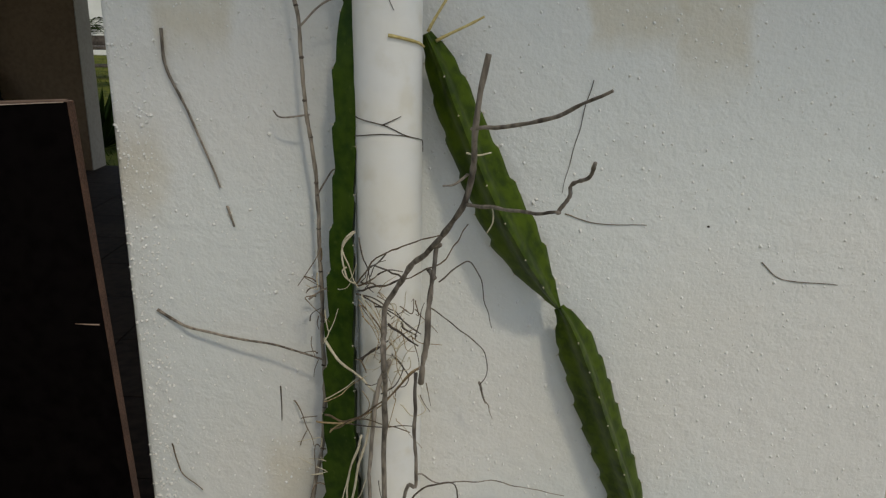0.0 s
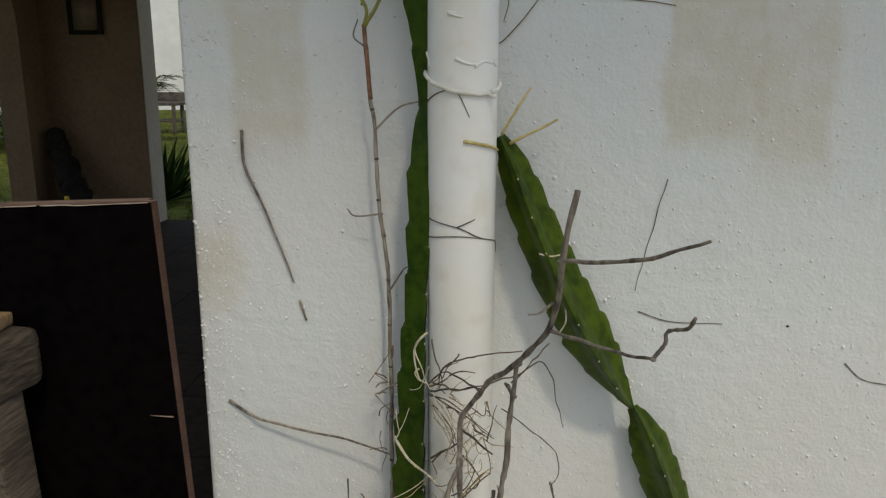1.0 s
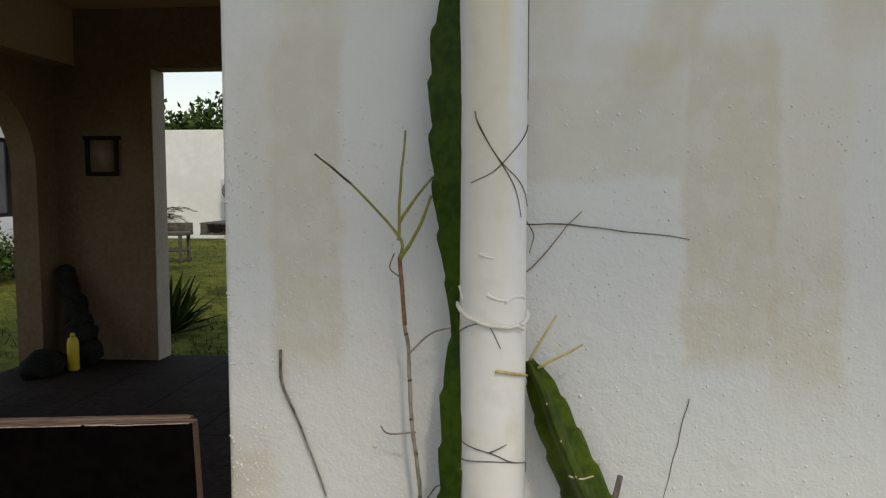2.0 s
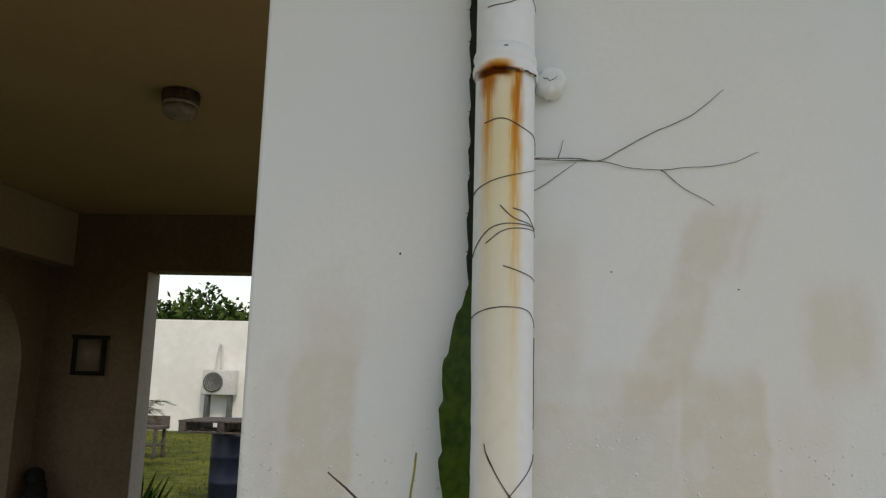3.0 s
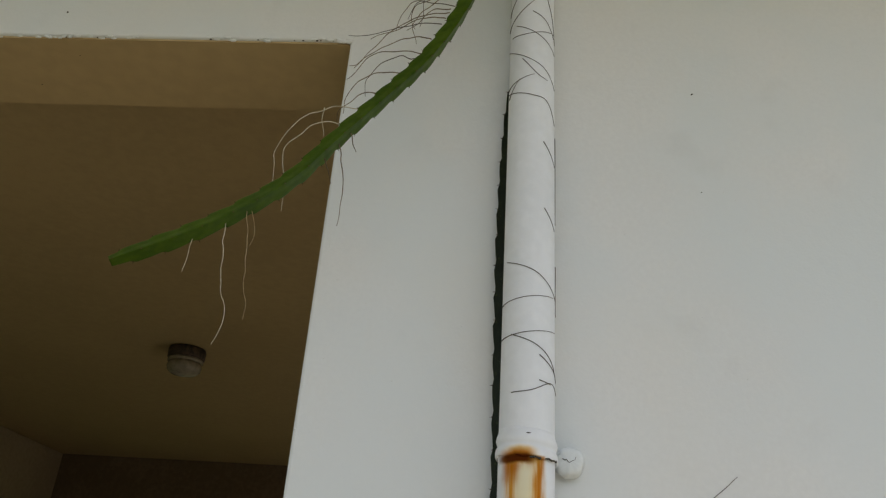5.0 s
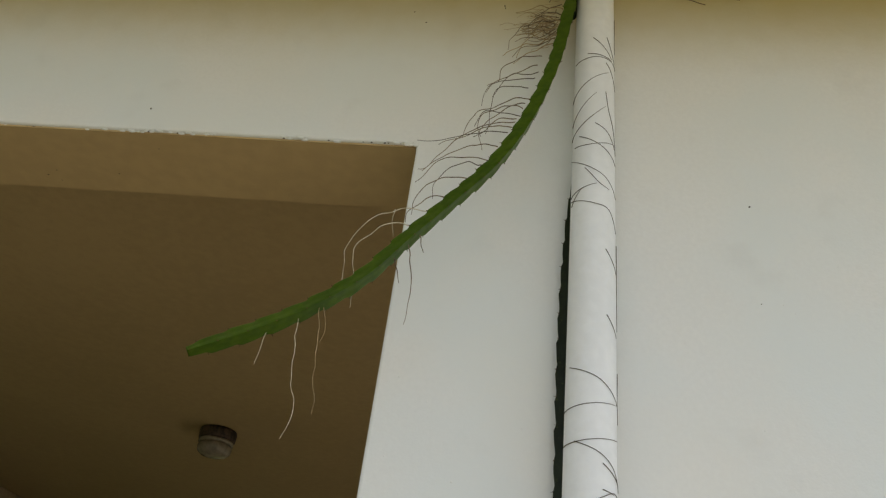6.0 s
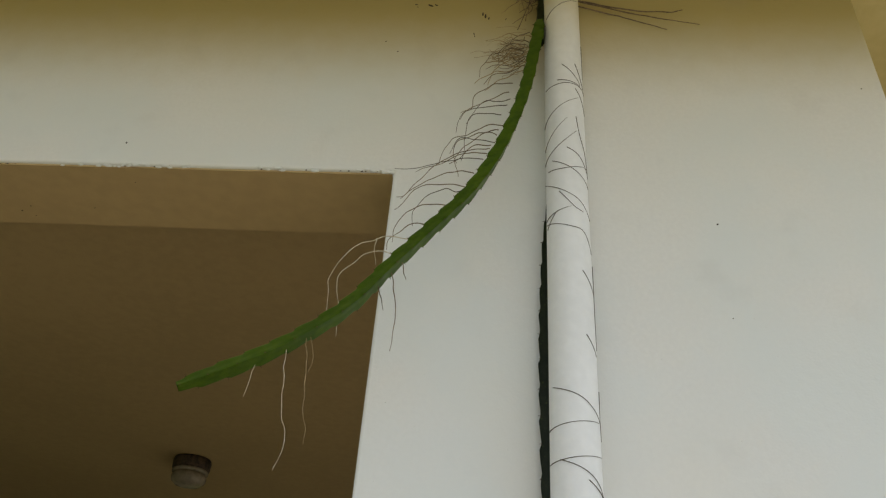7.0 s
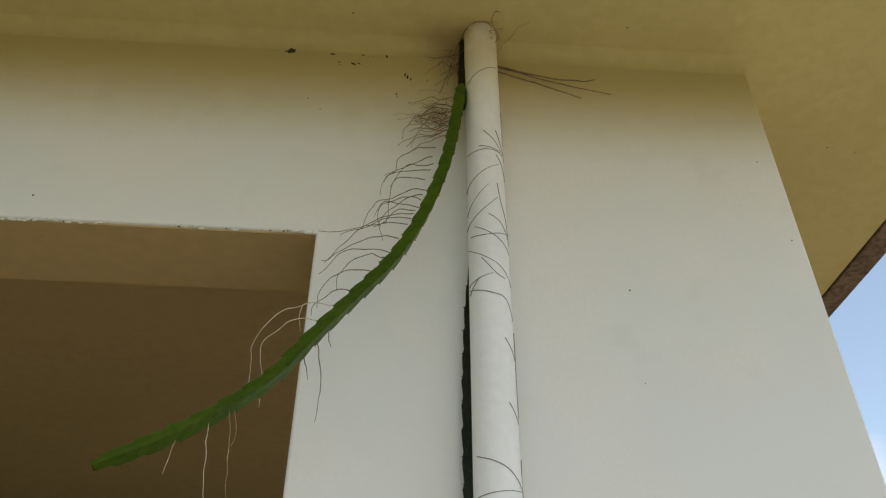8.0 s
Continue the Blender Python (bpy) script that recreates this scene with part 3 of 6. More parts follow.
for pts in (((-21, 1.229), (-10, 1.226), (4, 1.224)), ((-8, 1.184), (4, 1.180), (16, 1.178), (28, 1.178)), ((22, 1.1755), (40, 1.181), (58, 1.179)), ((60, 1.181), (72, 1.176)),
            ((-78, 1.19), (-70, 1.184), (-62, 1.175)), ((-18, 1.2275), (-8, 1.229))):
    part("paint_ridge", tube(bmesh.new(), on_pipe(pts, 0.0002), 0.0023, 0.0009, 6, 1, 0.0009), M_PIPE, downpipe)

cord = thing("cord", "thin white cord knotted round the downpipe", "cord")
loop = [(a, 1.163 - 0.015 * math.cos(radians(a - 28)) + 0.0006 * math.sin(a)) for a in range(-180, 181, 15)]
part("loop", tube(bmesh.new(), on_pipe(loop, 0.0022), 0.0024, 0.0024, 7, 1), M_CORD, cord)
bm = bmesh.new()
for dx, dz in ((0, 0), (0.004, -0.002), (-0.003, 0.002), (0.003, 0.003)):
    ball(bm, (0.0305 + dx, PY - 0.0285, 1.1475 + dz), 0.0034, (1.1, 0.8, 0.9))
part("knot", bm, M_CORD, cord)

for pts in ([(0.043, -0.040, 1.102), (0.058, -0.038, 1.128), (0.074, -0.030, 1.153)], [(0.052, -0.038, 1.092), (0.080, -0.033, 1.106), (0.105, -0.026, 1.118)], on_pipe([(6, 1.099), (33, 1.095), (60, 1.091), (84, 1.087)], 0.002)[::6]):
    tie = thing("straw_tie", "yellow straw strip tying the cactus to the downpipe", "tie", "straw ties")
    bm = tube(bmesh.new(), pts, 0.0020, 0.0013, 5, 4, 0.001, 0.3)
    part("strip", bm, M_STRAW, tie)


# ---- cacti ----
def cactus(parent, pts, radii, turn, name="stem", material=None, per=20, wave=0.043, depth=0.13, core=0.43, areole=None, label="", flip=False, twist=0.0):
    """A three-winged stem: thin wings saw-notched along the edge, an areole in each notch."""
    line = smooth_line(pts, per)
    n = len(line)
    run = [0.0]
    for a, b in zip(line, line[1:]):
        run.append(run[-1] + (b - a).length)
    keys = np.linspace(0, 1, len(radii))
    rad = [float(np.interp(s / run[-1], keys, radii)) for s in run]
    # angle from the wing, reach as a share of the radius, how far the notches bite in
    section = ((-60, core, 0.0), (-36, core * 1.14, 0.1), (-17, 0.655, 0.45), (-5.5, 0.885, 0.9), (0, 1.0, 1.0), (5.5, 0.885, 0.9), (17, 0.655, 0.45), (36, core * 1.14, 0.1))
    m = len(section)

    def phase(i, k):
        wobble = 0.16 * noise.noise(Vector((run[i] * 9, k * 4.1, turn)))
        return run[i] / wave + k / 3 + wobble

    def shape(i, _):
        out = []
        for k in range(3):
            u = phase(i, k) % 1.0
            u = 1 - u if flip else u
            # the edge swells after each areole, then falls away to the next notch
            bite = u ** 1.4 if u < 0.86 else 0.86 ** 1.4 * (1 - u) / 0.14
            rim = 1 - depth * bite + 0.035 * noise.noise(Vector((run[i] * 60, k * 5, turn)))
            c = math.radians(turn + twist * run[i] / run[-1]) + k * 2 * math.pi / 3
            bend = 2.5 * noise.noise(Vector((run[i] * 22, k * 3.3, turn + 2)))
            for d, f, w in section:
                out.append((c + math.radians(d + bend * w), f * (1 + (rim - 1) * w)))
        return out

    bm = bmesh.new()
    rows = rings(bm, line, rad, shape)
    # crisp ridge along each wing
    for a, b in zip(rows, rows[1:]):
        for k in range(3):
            edge = bm.edges.get((a[k * m + 4], b[k * m + 4]))
            if edge:
                edge.smooth = False
    spots = bmesh.new()
    for k in range(3):
        last = None
        for i in range(1, n - 1):
            cell = math.floor(phase(i, k))
            if last is not None and cell != last and rad[i] > 0.006:
                mid = rows[i][k * m + 4].co.copy()
                out = (mid - line[i]).normalized()
                ball(spots, mid + out * 0.0002, 0.0011, (1, 1, 1))
                for q in range(2):
                    tip = mid + out * 0.0028 + Vector((rnd.uniform(-1, 1), rnd.uniform(-1, 1), rnd.uniform(-1, 1))) * 0.0014
                    tube(spots, [mid, tip], 0.0004, 0.0002, 3, 1)
            last = cell
    s = part(name, bm, material or M_CACTUS, parent, label)
    tagged(part("areoles", spots, areole or M_AREOLE, s), kind="stuff")
    return s


left = thing("climbing_cactus", "dark green three-winged climbing cactus growing up beside the downpipe", "cactus")
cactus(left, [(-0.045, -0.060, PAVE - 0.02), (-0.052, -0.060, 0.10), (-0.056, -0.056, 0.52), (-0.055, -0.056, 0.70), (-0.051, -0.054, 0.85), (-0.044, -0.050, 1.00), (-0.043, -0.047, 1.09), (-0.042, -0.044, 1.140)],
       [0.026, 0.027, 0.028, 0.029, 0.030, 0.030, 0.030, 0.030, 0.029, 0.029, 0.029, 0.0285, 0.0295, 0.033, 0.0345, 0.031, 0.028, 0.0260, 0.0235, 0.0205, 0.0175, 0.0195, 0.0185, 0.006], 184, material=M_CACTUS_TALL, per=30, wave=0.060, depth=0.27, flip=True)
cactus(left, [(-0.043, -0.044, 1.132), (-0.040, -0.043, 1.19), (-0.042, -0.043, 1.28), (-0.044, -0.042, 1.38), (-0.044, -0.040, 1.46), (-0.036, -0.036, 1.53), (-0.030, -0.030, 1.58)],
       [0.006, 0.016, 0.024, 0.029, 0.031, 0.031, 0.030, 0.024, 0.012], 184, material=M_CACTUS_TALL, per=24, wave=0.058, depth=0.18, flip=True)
# stem in the gap behind the pipe, darkened by colour for the shade there
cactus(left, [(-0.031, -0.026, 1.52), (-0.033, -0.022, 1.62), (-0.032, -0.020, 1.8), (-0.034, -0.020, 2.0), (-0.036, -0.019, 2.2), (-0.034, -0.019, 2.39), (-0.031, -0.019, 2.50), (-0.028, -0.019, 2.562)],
       [0.012, 0.0145, 0.0155, 0.016, 0.017, 0.017, 0.016, 0.012, 0.003], 182, material=M_CACTUS_SHADED, per=22, wave=0.048, depth=0.26, areole=M_SPINE, flip=True, label="blackish stem squeezed between pipe and wall, shade put into its colour")

right = thing("climbing_cactus", "jointed green three-winged cactus leaning out from the downpipe across the wall", "cactus")
cactus(right, [(0.041, -0.038, 1.100), (0.056, -0.037, 1.070), (0.078, -0.037, 1.014), (0.113, -0.039, 0.934), (0.147, -0.041, 0.870), (0.185, -0.036, 0.809), (0.205, -0.032, 0.779)],
       [0.008, 0.021, 0.027, 0.030, 0.032, 0.034, 0.0355, 0.0355, 0.031, 0.019, 0.004], 88, wave=0.045, depth=0.16, core=0.36)
cactus(right, [(0.206, -0.032, 0.780), (0.218, -0.034, 0.759), (0.244, -0.032, 0.697), (0.279, -0.029, 0.602), (0.311, -0.028, 0.512), (0.330, -0.028, 0.423), (0.347, -0.024, 0.343)],
       [0.008, 0.027, 0.031, 0.032, 0.032, 0.031, 0.030, 0.028, 0.025, 0.018, 0.004], 86, wave=0.038, depth=0.15, core=0.36)
for pts in ([(0.088, -0.062, 0.973), (0.102, -0.066, 0.9715), (0.116, -0.062, 0.974)], [(0.114, -0.058, 0.923), (0.119, -0.062, 0.91), (0.120, -0.063, 0.894), (0.114, -0.058, 0.88)]):
    part("aerial_root", tube(bmesh.new(), pts, 0.0012, 0.0008, 5, 5, 0.0008, 0.2), M_ROOTPALE, right)

hanging = thing("hanging_cactus", "long bright green cactus shoot hanging in an arc from the eaves", "cactus")
HANG = [(-0.047, -0.058, 2.995), (-0.050, -0.066, 2.955), (-0.056, -0.074, 2.90), (-0.080, -0.088, 2.74), (-0.120, -0.100, 2.595), (-0.172, -0.114, 2.475), (-0.237, -0.127, 2.378), (-0.294, -0.140, 2.295), (-0.348, -0.154, 2.212), (-0.412, -0.168, 2.148), (-0.480, -0.182, 2.097), (-0.563, -0.200, 2.046)]
cactus(hanging, HANG, [0.008, 0.0145, *[0.0158] * 9, *[0.0165] * 22, 0.0165, 0.0160, 0.0140, 0.009], 38, material=M_CACTUS_HANG, per=26, wave=0.042, depth=0.24, core=0.44, areole=M_SPINE, flip=True, twist=20)


def strand(parent, name, material, r, *pts, end=0.5, wiggle=0.004):
    part(name, tube(bmesh.new(), list(pts), r, r * end, 5, 7, wiggle, 0.25, len(parent.children)), material, parent)


# comb of roots arching from the shoot towards the porch opening
strand(hanging, "aerial_root", M_ROOTDARK, 0.0009, (-0.114, -0.096, 2.702), (-0.144, -0.09, 2.701), (-0.177, -0.084, 2.702), (-0.199, -0.078, 2.695), (-0.209, -0.072, 2.681), (-0.212, -0.066, 2.656))
strand(hanging, "aerial_root", M_ROOT, 0.0010, (-0.111, -0.095, 2.737), (-0.139, -0.087, 2.731), (-0.178, -0.08, 2.708), (-0.194, -0.072, 2.703), (-0.205, -0.065, 2.691))
strand(hanging, "aerial_root", M_ROOT, 0.0010, (-0.104, -0.093, 2.764), (-0.14, -0.085, 2.769), (-0.179, -0.078, 2.745), (-0.183, -0.07, 2.721), (-0.205, -0.063, 2.708))
strand(hanging, "aerial_root", M_ROOTDARK, 0.0009, (-0.125, -0.099, 2.672), (-0.16, -0.093, 2.68), (-0.182, -0.087, 2.676), (-0.192, -0.081, 2.652), (-0.194, -0.075, 2.6), (-0.199, -0.069, 2.58))
strand(hanging, "aerial_root", M_ROOT, 0.0010, (-0.119, -0.097, 2.646), (-0.143, -0.093, 2.652), (-0.168, -0.089, 2.644), (-0.186, -0.084, 2.632), (-0.21, -0.08, 2.63), (-0.228, -0.076, 2.608), (-0.237, -0.072, 2.586), (-0.238, -0.067, 2.573))
strand(hanging, "aerial_root", M_ROOT, 0.0010, (-0.129, -0.1, 2.632), (-0.175, -0.093, 2.626), (-0.206, -0.085, 2.612), (-0.213, -0.078, 2.594), (-0.208, -0.07, 2.575))
strand(hanging, "aerial_root", M_ROOTDARK, 0.0009, (-0.135, -0.102, 2.598), (-0.18, -0.094, 2.613), (-0.201, -0.087, 2.62), (-0.212, -0.079, 2.612), (-0.219, -0.072, 2.594))
strand(hanging, "aerial_root", M_ROOT, 0.0010, (-0.144, -0.104, 2.582), (-0.189, -0.098, 2.581), (-0.23, -0.092, 2.559), (-0.259, -0.086, 2.533), (-0.282, -0.08, 2.511), (-0.302, -0.074, 2.482))
strand(hanging, "aerial_root", M_ROOT, 0.0010, (-0.149, -0.106, 2.567), (-0.189, -0.098, 2.574), (-0.225, -0.091, 2.558), (-0.256, -0.083, 2.552), (-0.281, -0.076, 2.543))
strand(hanging, "aerial_root", M_ROOTDARK, 0.0009, (-0.155, -0.108, 2.552), (-0.188, -0.1, 2.56), (-0.24, -0.093, 2.553), (-0.281, -0.085, 2.546), (-0.321, -0.078, 2.553))
strand(hanging, "aerial_root", M_ROOT, 0.0010, (-0.17, -0.112, 2.515), (-0.192, -0.107, 2.521), (-0.223, -0.102, 2.526), (-0.252, -0.097, 2.51), (-0.277, -0.092, 2.496), (-0.296, -0.087, 2.48), (-0.308, -0.082, 2.48))
strand(hanging, "aerial_root", M_ROOT, 0.0010, (-0.185, -0.115, 2.481), (-0.215, -0.109, 2.489), (-0.251, -0.103, 2.491), (-0.278, -0.097, 2.486), (-0.292, -0.091, 2.464), (-0.308, -0.085, 2.449))
strand(hanging, "aerial_root", M_ROOTDARK, 0.0009, (-0.194, -0.117, 2.469), (-0.22, -0.111, 2.478), (-0.244, -0.105, 2.472), (-0.263, -0.099, 2.454), (-0.277, -0.093, 2.439), (-0.273, -0.087, 2.414))
strand(hanging, "aerial_root", M_ROOT, 0.0010, (-0.212, -0.121, 2.435), (-0.247, -0.115, 2.44), (-0.271, -0.109, 2.435), (-0.295, -0.103, 2.42), (-0.306, -0.097, 2.4), (-0.305, -0.091, 2.375))
strand(hanging, "aerial_root", M_ROOT, 0.0010, (-0.24, -0.127, 2.389), (-0.268, -0.119, 2.396), (-0.291, -0.112, 2.385), (-0.309, -0.105, 2.37), (-0.312, -0.097, 2.354))
strand(hanging, "aerial_root", M_ROOTDARK, 0.0009, (-0.108, -0.094, 2.72), (-0.139, -0.087, 2.717), (-0.161, -0.079, 2.727), (-0.183, -0.071, 2.702), (-0.193, -0.064, 2.681))
strand(hanging, "aerial_root", M_ROOT, 0.0010, (-0.132, -0.101, 2.617), (-0.159, -0.094, 2.626), (-0.19, -0.086, 2.602), (-0.21, -0.079, 2.576), (-0.202, -0.071, 2.542))
strand(hanging, "aerial_root", M_ROOT, 0.0010, (-0.142, -0.104, 2.59), (-0.174, -0.094, 2.597), (-0.199, -0.084, 2.576), (-0.218, -0.074, 2.569))
strand(hanging, "aerial_root", M_ROOTPALE, 0.0009, (-0.267, -0.133, 2.355), (-0.292, -0.129, 2.36), (-0.32, -0.125, 2.358), (-0.357, -0.121, 2.348), (-0.381, -0.116, 2.323), (-0.396, -0.112, 2.293), (-0.397, -0.108, 2.259), (-0.395, -0.103, 2.221))
strand(hanging, "aerial_root", M_ROOTPALE, 0.0009, (-0.286, -0.138, 2.319), (-0.316, -0.133, 2.326), (-0.352, -0.128, 2.314), (-0.377, -0.123, 2.292), (-0.384, -0.118, 2.274), (-0.375, -0.113, 2.227), (-0.373, -0.108, 2.179))
strand(hanging, "aerial_root", M_ROOT, 0.0010, (-0.294, -0.14, 2.286), (-0.283, -0.13, 2.241), (-0.282, -0.12, 2.198), (-0.286, -0.11, 2.16))
strand(hanging, "aerial_root", M_ROOT, 0.0010, (-0.31, -0.144, 2.253), (-0.307, -0.129, 2.241), (-0.302, -0.114, 2.225))
strand(hanging, "aerial_root", M_ROOT, 0.0010, (-0.278, -0.136, 2.305), (-0.273, -0.106, 2.288))
strand(hanging, "aerial_root", M_ROOTPALE, 0.0009, (-0.322, -0.147, 2.344), (-0.326, -0.132, 2.332), (-0.324, -0.117, 2.309))
# denser tuft where the shoot leaves the pipe
strand(hanging, "aerial_root", M_ROOTTAN, 0.0011, (-0.067, -0.077, 2.92), (-0.106, -0.067, 2.942), (-0.136, -0.057, 2.937), (-0.167, -0.047, 2.942), wiggle=0.007)
strand(hanging, "aerial_root", M_ROOT, 0.0010, (-0.07, -0.078, 2.887), (-0.112, -0.071, 2.888), (-0.139, -0.063, 2.885), (-0.162, -0.056, 2.866), (-0.174, -0.048, 2.83), wiggle=0.007)
strand(hanging, "aerial_root", M_ROOTTAN, 0.0011, (-0.072, -0.079, 2.874), (-0.105, -0.069, 2.864), (-0.135, -0.059, 2.864), (-0.162, -0.049, 2.869), wiggle=0.007)
strand(hanging, "aerial_root", M_ROOT, 0.0010, (-0.075, -0.081, 2.855), (-0.111, -0.071, 2.845), (-0.141, -0.061, 2.848), (-0.162, -0.051, 2.845), wiggle=0.007)
strand(hanging, "aerial_root", M_ROOTTAN, 0.0011, (-0.076, -0.082, 2.842), (-0.105, -0.074, 2.826), (-0.134, -0.067, 2.827), (-0.169, -0.059, 2.812), (-0.184, -0.052, 2.799), wiggle=0.007)
strand(hanging, "aerial_root", M_ROOT, 0.0010, (-0.08, -0.084, 2.827), (-0.111, -0.074, 2.818), (-0.14, -0.064, 2.818), (-0.163, -0.054, 2.804), wiggle=0.007)
strand(hanging, "aerial_root", M_ROOTTAN, 0.0011, (-0.082, -0.085, 2.809), (-0.122, -0.07, 2.805), (-0.162, -0.055, 2.787), wiggle=0.007)
strand(hanging, "aerial_root", M_ROOT, 0.0010, (-0.07, -0.078, 2.901), (-0.1, -0.068, 2.918), (-0.123, -0.058, 2.909), (-0.129, -0.048, 2.902), wiggle=0.007)
strand(hanging, "aerial_root", M_ROOTTAN, 0.0011, (-0.07, -0.078, 2.883), (-0.094, -0.071, 2.898), (-0.117, -0.063, 2.887), (-0.123, -0.056, 2.877), (-0.104, -0.048, 2.904), wiggle=0.007)
strand(hanging, "aerial_root", M_ROOT, 0.0010, (-0.075, -0.081, 2.889), (-0.106, -0.071, 2.906), (-0.129, -0.061, 2.889), (-0.134, -0.051, 2.864), wiggle=0.007)
strand(hanging, "aerial_root", M_ROOTTAN, 0.0011, (-0.073, -0.08, 2.864), (-0.1, -0.072, 2.87), (-0.123, -0.065, 2.846), (-0.146, -0.057, 2.832), (-0.153, -0.05, 2.802), wiggle=0.007)
strand(hanging, "aerial_root", M_ROOT, 0.0010, (-0.07, -0.078, 2.933), (-0.094, -0.068, 2.931), (-0.117, -0.058, 2.919), (-0.132, -0.048, 2.932), wiggle=0.007)
strand(hanging, "aerial_root", M_ROOTTAN, 0.0011, (-0.078, -0.083, 2.82), (-0.105, -0.073, 2.839), (-0.129, -0.063, 2.858), (-0.14, -0.053, 2.85), wiggle=0.007)
strand(hanging, "aerial_root", M_ROOT, 0.0010, (-0.074, -0.08, 2.844), (-0.099, -0.07, 2.852), (-0.117, -0.06, 2.878), (-0.126, -0.05, 2.87), wiggle=0.007)
for i in range(14):
    p = Vector((-0.080, -0.062, 2.86 + 0.08 * rnd.random()))
    pts = [p]
    for k in range(3):
        pts.append(pts[-1] + Vector((rnd.uniform(-0.030, 0.008), rnd.uniform(-0.006, 0.010), rnd.uniform(-0.020, 0.014))))
    strand(hanging, "aerial_root", M_ROOTTAN if i % 2 else M_ROOT, 0.0008, *pts, wiggle=0.006)
for m, pts in ((M_ROOTPALE, [(-0.43, -0.172, 2.135), (-0.424, -0.16, 2.05), (-0.414, -0.15, 1.99), (-0.42, -0.15, 1.95)]), (M_ROOTTAN, [(-0.405, -0.167, 2.155), (-0.398, -0.15, 2.09), (-0.391, -0.15, 2.029), (-0.385, -0.15, 1.99)]),
               (M_ROOTPALE, [(-0.468, -0.178, 2.105), (-0.476, -0.16, 2.075), (-0.482, -0.155, 2.055)]), (M_ROOTTAN, [(-0.40, -0.165, 2.16), (-0.392, -0.15, 2.13), (-0.40, -0.15, 2.10)])):
    strand(hanging, "aerial_root", m, 0.0006, *pts, wiggle=0.005)

# stub coloured near black for the shadowed hole between pipe and shoot
part("shaded_stub", tube(bmesh.new(), [(-0.048, -0.050, 2.93), (-0.044, -0.046, 3.02), (-0.041, -0.036, 3.09), (-0.038, -0.028, SOFFIT - 0.003)], 0.010, 0.010, 8, 4, 0.002, 0.3), M_CACTUS_SHADED, hanging, "blackish stub of stem, shadow put into its colour")

# tuft of fine roots where pipe and shoot meet the eaves
tuft = thing("root_tuft", "tuft of fine brown roots in the corner under the eaves", "roots")
for i in range(22):
    side = i % 4 == 0
    p = Vector((0.035, -0.075, 3.13)) if side else Vector((-0.055, -0.03, 3.12))
    pts = [p + Vector((rnd.uniform(-0.02, 0.02), rnd.uniform(-0.015, 0.015), rnd.uniform(-0.02, 0.02)))]
    for k in range(3):
        d = Vector((rnd.uniform(-0.012, 0.022), rnd.uniform(-0.028, 0.004), rnd.uniform(-0.012, 0.012))) if side else Vector((rnd.uniform(-0.03, 0.008), rnd.uniform(-0.01, 0.01), rnd.uniform(-0.035, 0.012)))
        q = pts[-1] + d
        q.z = min(q.z, SOFFIT - 0.002)
        pts.append(q)
    part("root", tube(bmesh.new(), pts, 0.001, 0.0005, 4, 4, 0.004, 0.3, i), M_ROOT if i % 2 else M_ROOTTAN, tuft)

# matted tan fibres below the corner and in the comb of roots
for where, parent, count, spread, fall in (((-0.066, -0.030, 3.13), tuft, 46, (0.020, 0.012, 0.028), (0.006, 0.008, 0.055)), ((-0.098, -0.052, 2.905), hanging, 70, (0.026, 0.010, 0.034), (0.030, 0.008, 0.016))):
    bm = bmesh.new()
    for i in range(count):
        p = Vector(where) + Vector([rnd.gauss(0, 0.6) * c for c in spread])
        pts = [p]
        for k in range(3):
            pts.append(pts[-1] + Vector((rnd.uniform(-1, 0.4) * fall[0], rnd.uniform(-1, 1) * fall[1], rnd.uniform(-1, 0.5) * fall[2] * 0.6)))
        tube(bm, [(q.x, min(q.y, -0.003), min(q.z, SOFFIT - 0.002)) for q in pts], 0.00055, 0.0003, 3, 3, 0.003, 0.2, i)
    tagged(part("fibres", bm, M_ROOTTAN, parent, "matted tan root fibres"), kind="stuff")

# roots curling over the top of the pipe
strand(tuft, "root", M_ROOTTAN, 0.0010, (-0.019, -0.088, 3.183), (-0.005, -0.088, 3.183), (0.011, -0.088, 3.183), (0.026, -0.088, 3.16))
strand(tuft, "root", M_ROOT, 0.0010, (0.038, -0.121, 3.183), (0.025, -0.121, 3.18), (0.021, -0.121, 3.135), (0.032, -0.121, 3.091), (0.023, -0.121, 3.067))
strand(tuft, "root", M_ROOTTAN, 0.0010, (0.008, -0.09, 3.183), (0.018, -0.09, 3.182), (0.042, -0.09, 3.183))
strand(tuft, "root", M_ROOT, 0.0010, (-0.03, -0.07, 3.183), (-0.044, -0.07, 3.156), (-0.06, -0.07, 3.102), (-0.068, -0.07, 3.057))
strand(tuft, "root", M_ROOT, 0.0010, (-0.122, -0.049, 3.097), (-0.09, -0.049, 3.095), (-0.06, -0.049, 3.11), (-0.04, -0.051, 3.145))
strand(tuft, "root", M_ROOTTAN, 0.0010, (-0.078, -0.049, 3.004), (-0.067, -0.049, 3.062), (-0.051, -0.049, 3.106))
strand(tuft, "root", M_ROOT, 0.0010, (-0.095, -0.049, 2.975), (-0.079, -0.049, 3.032), (-0.059, -0.049, 3.079))

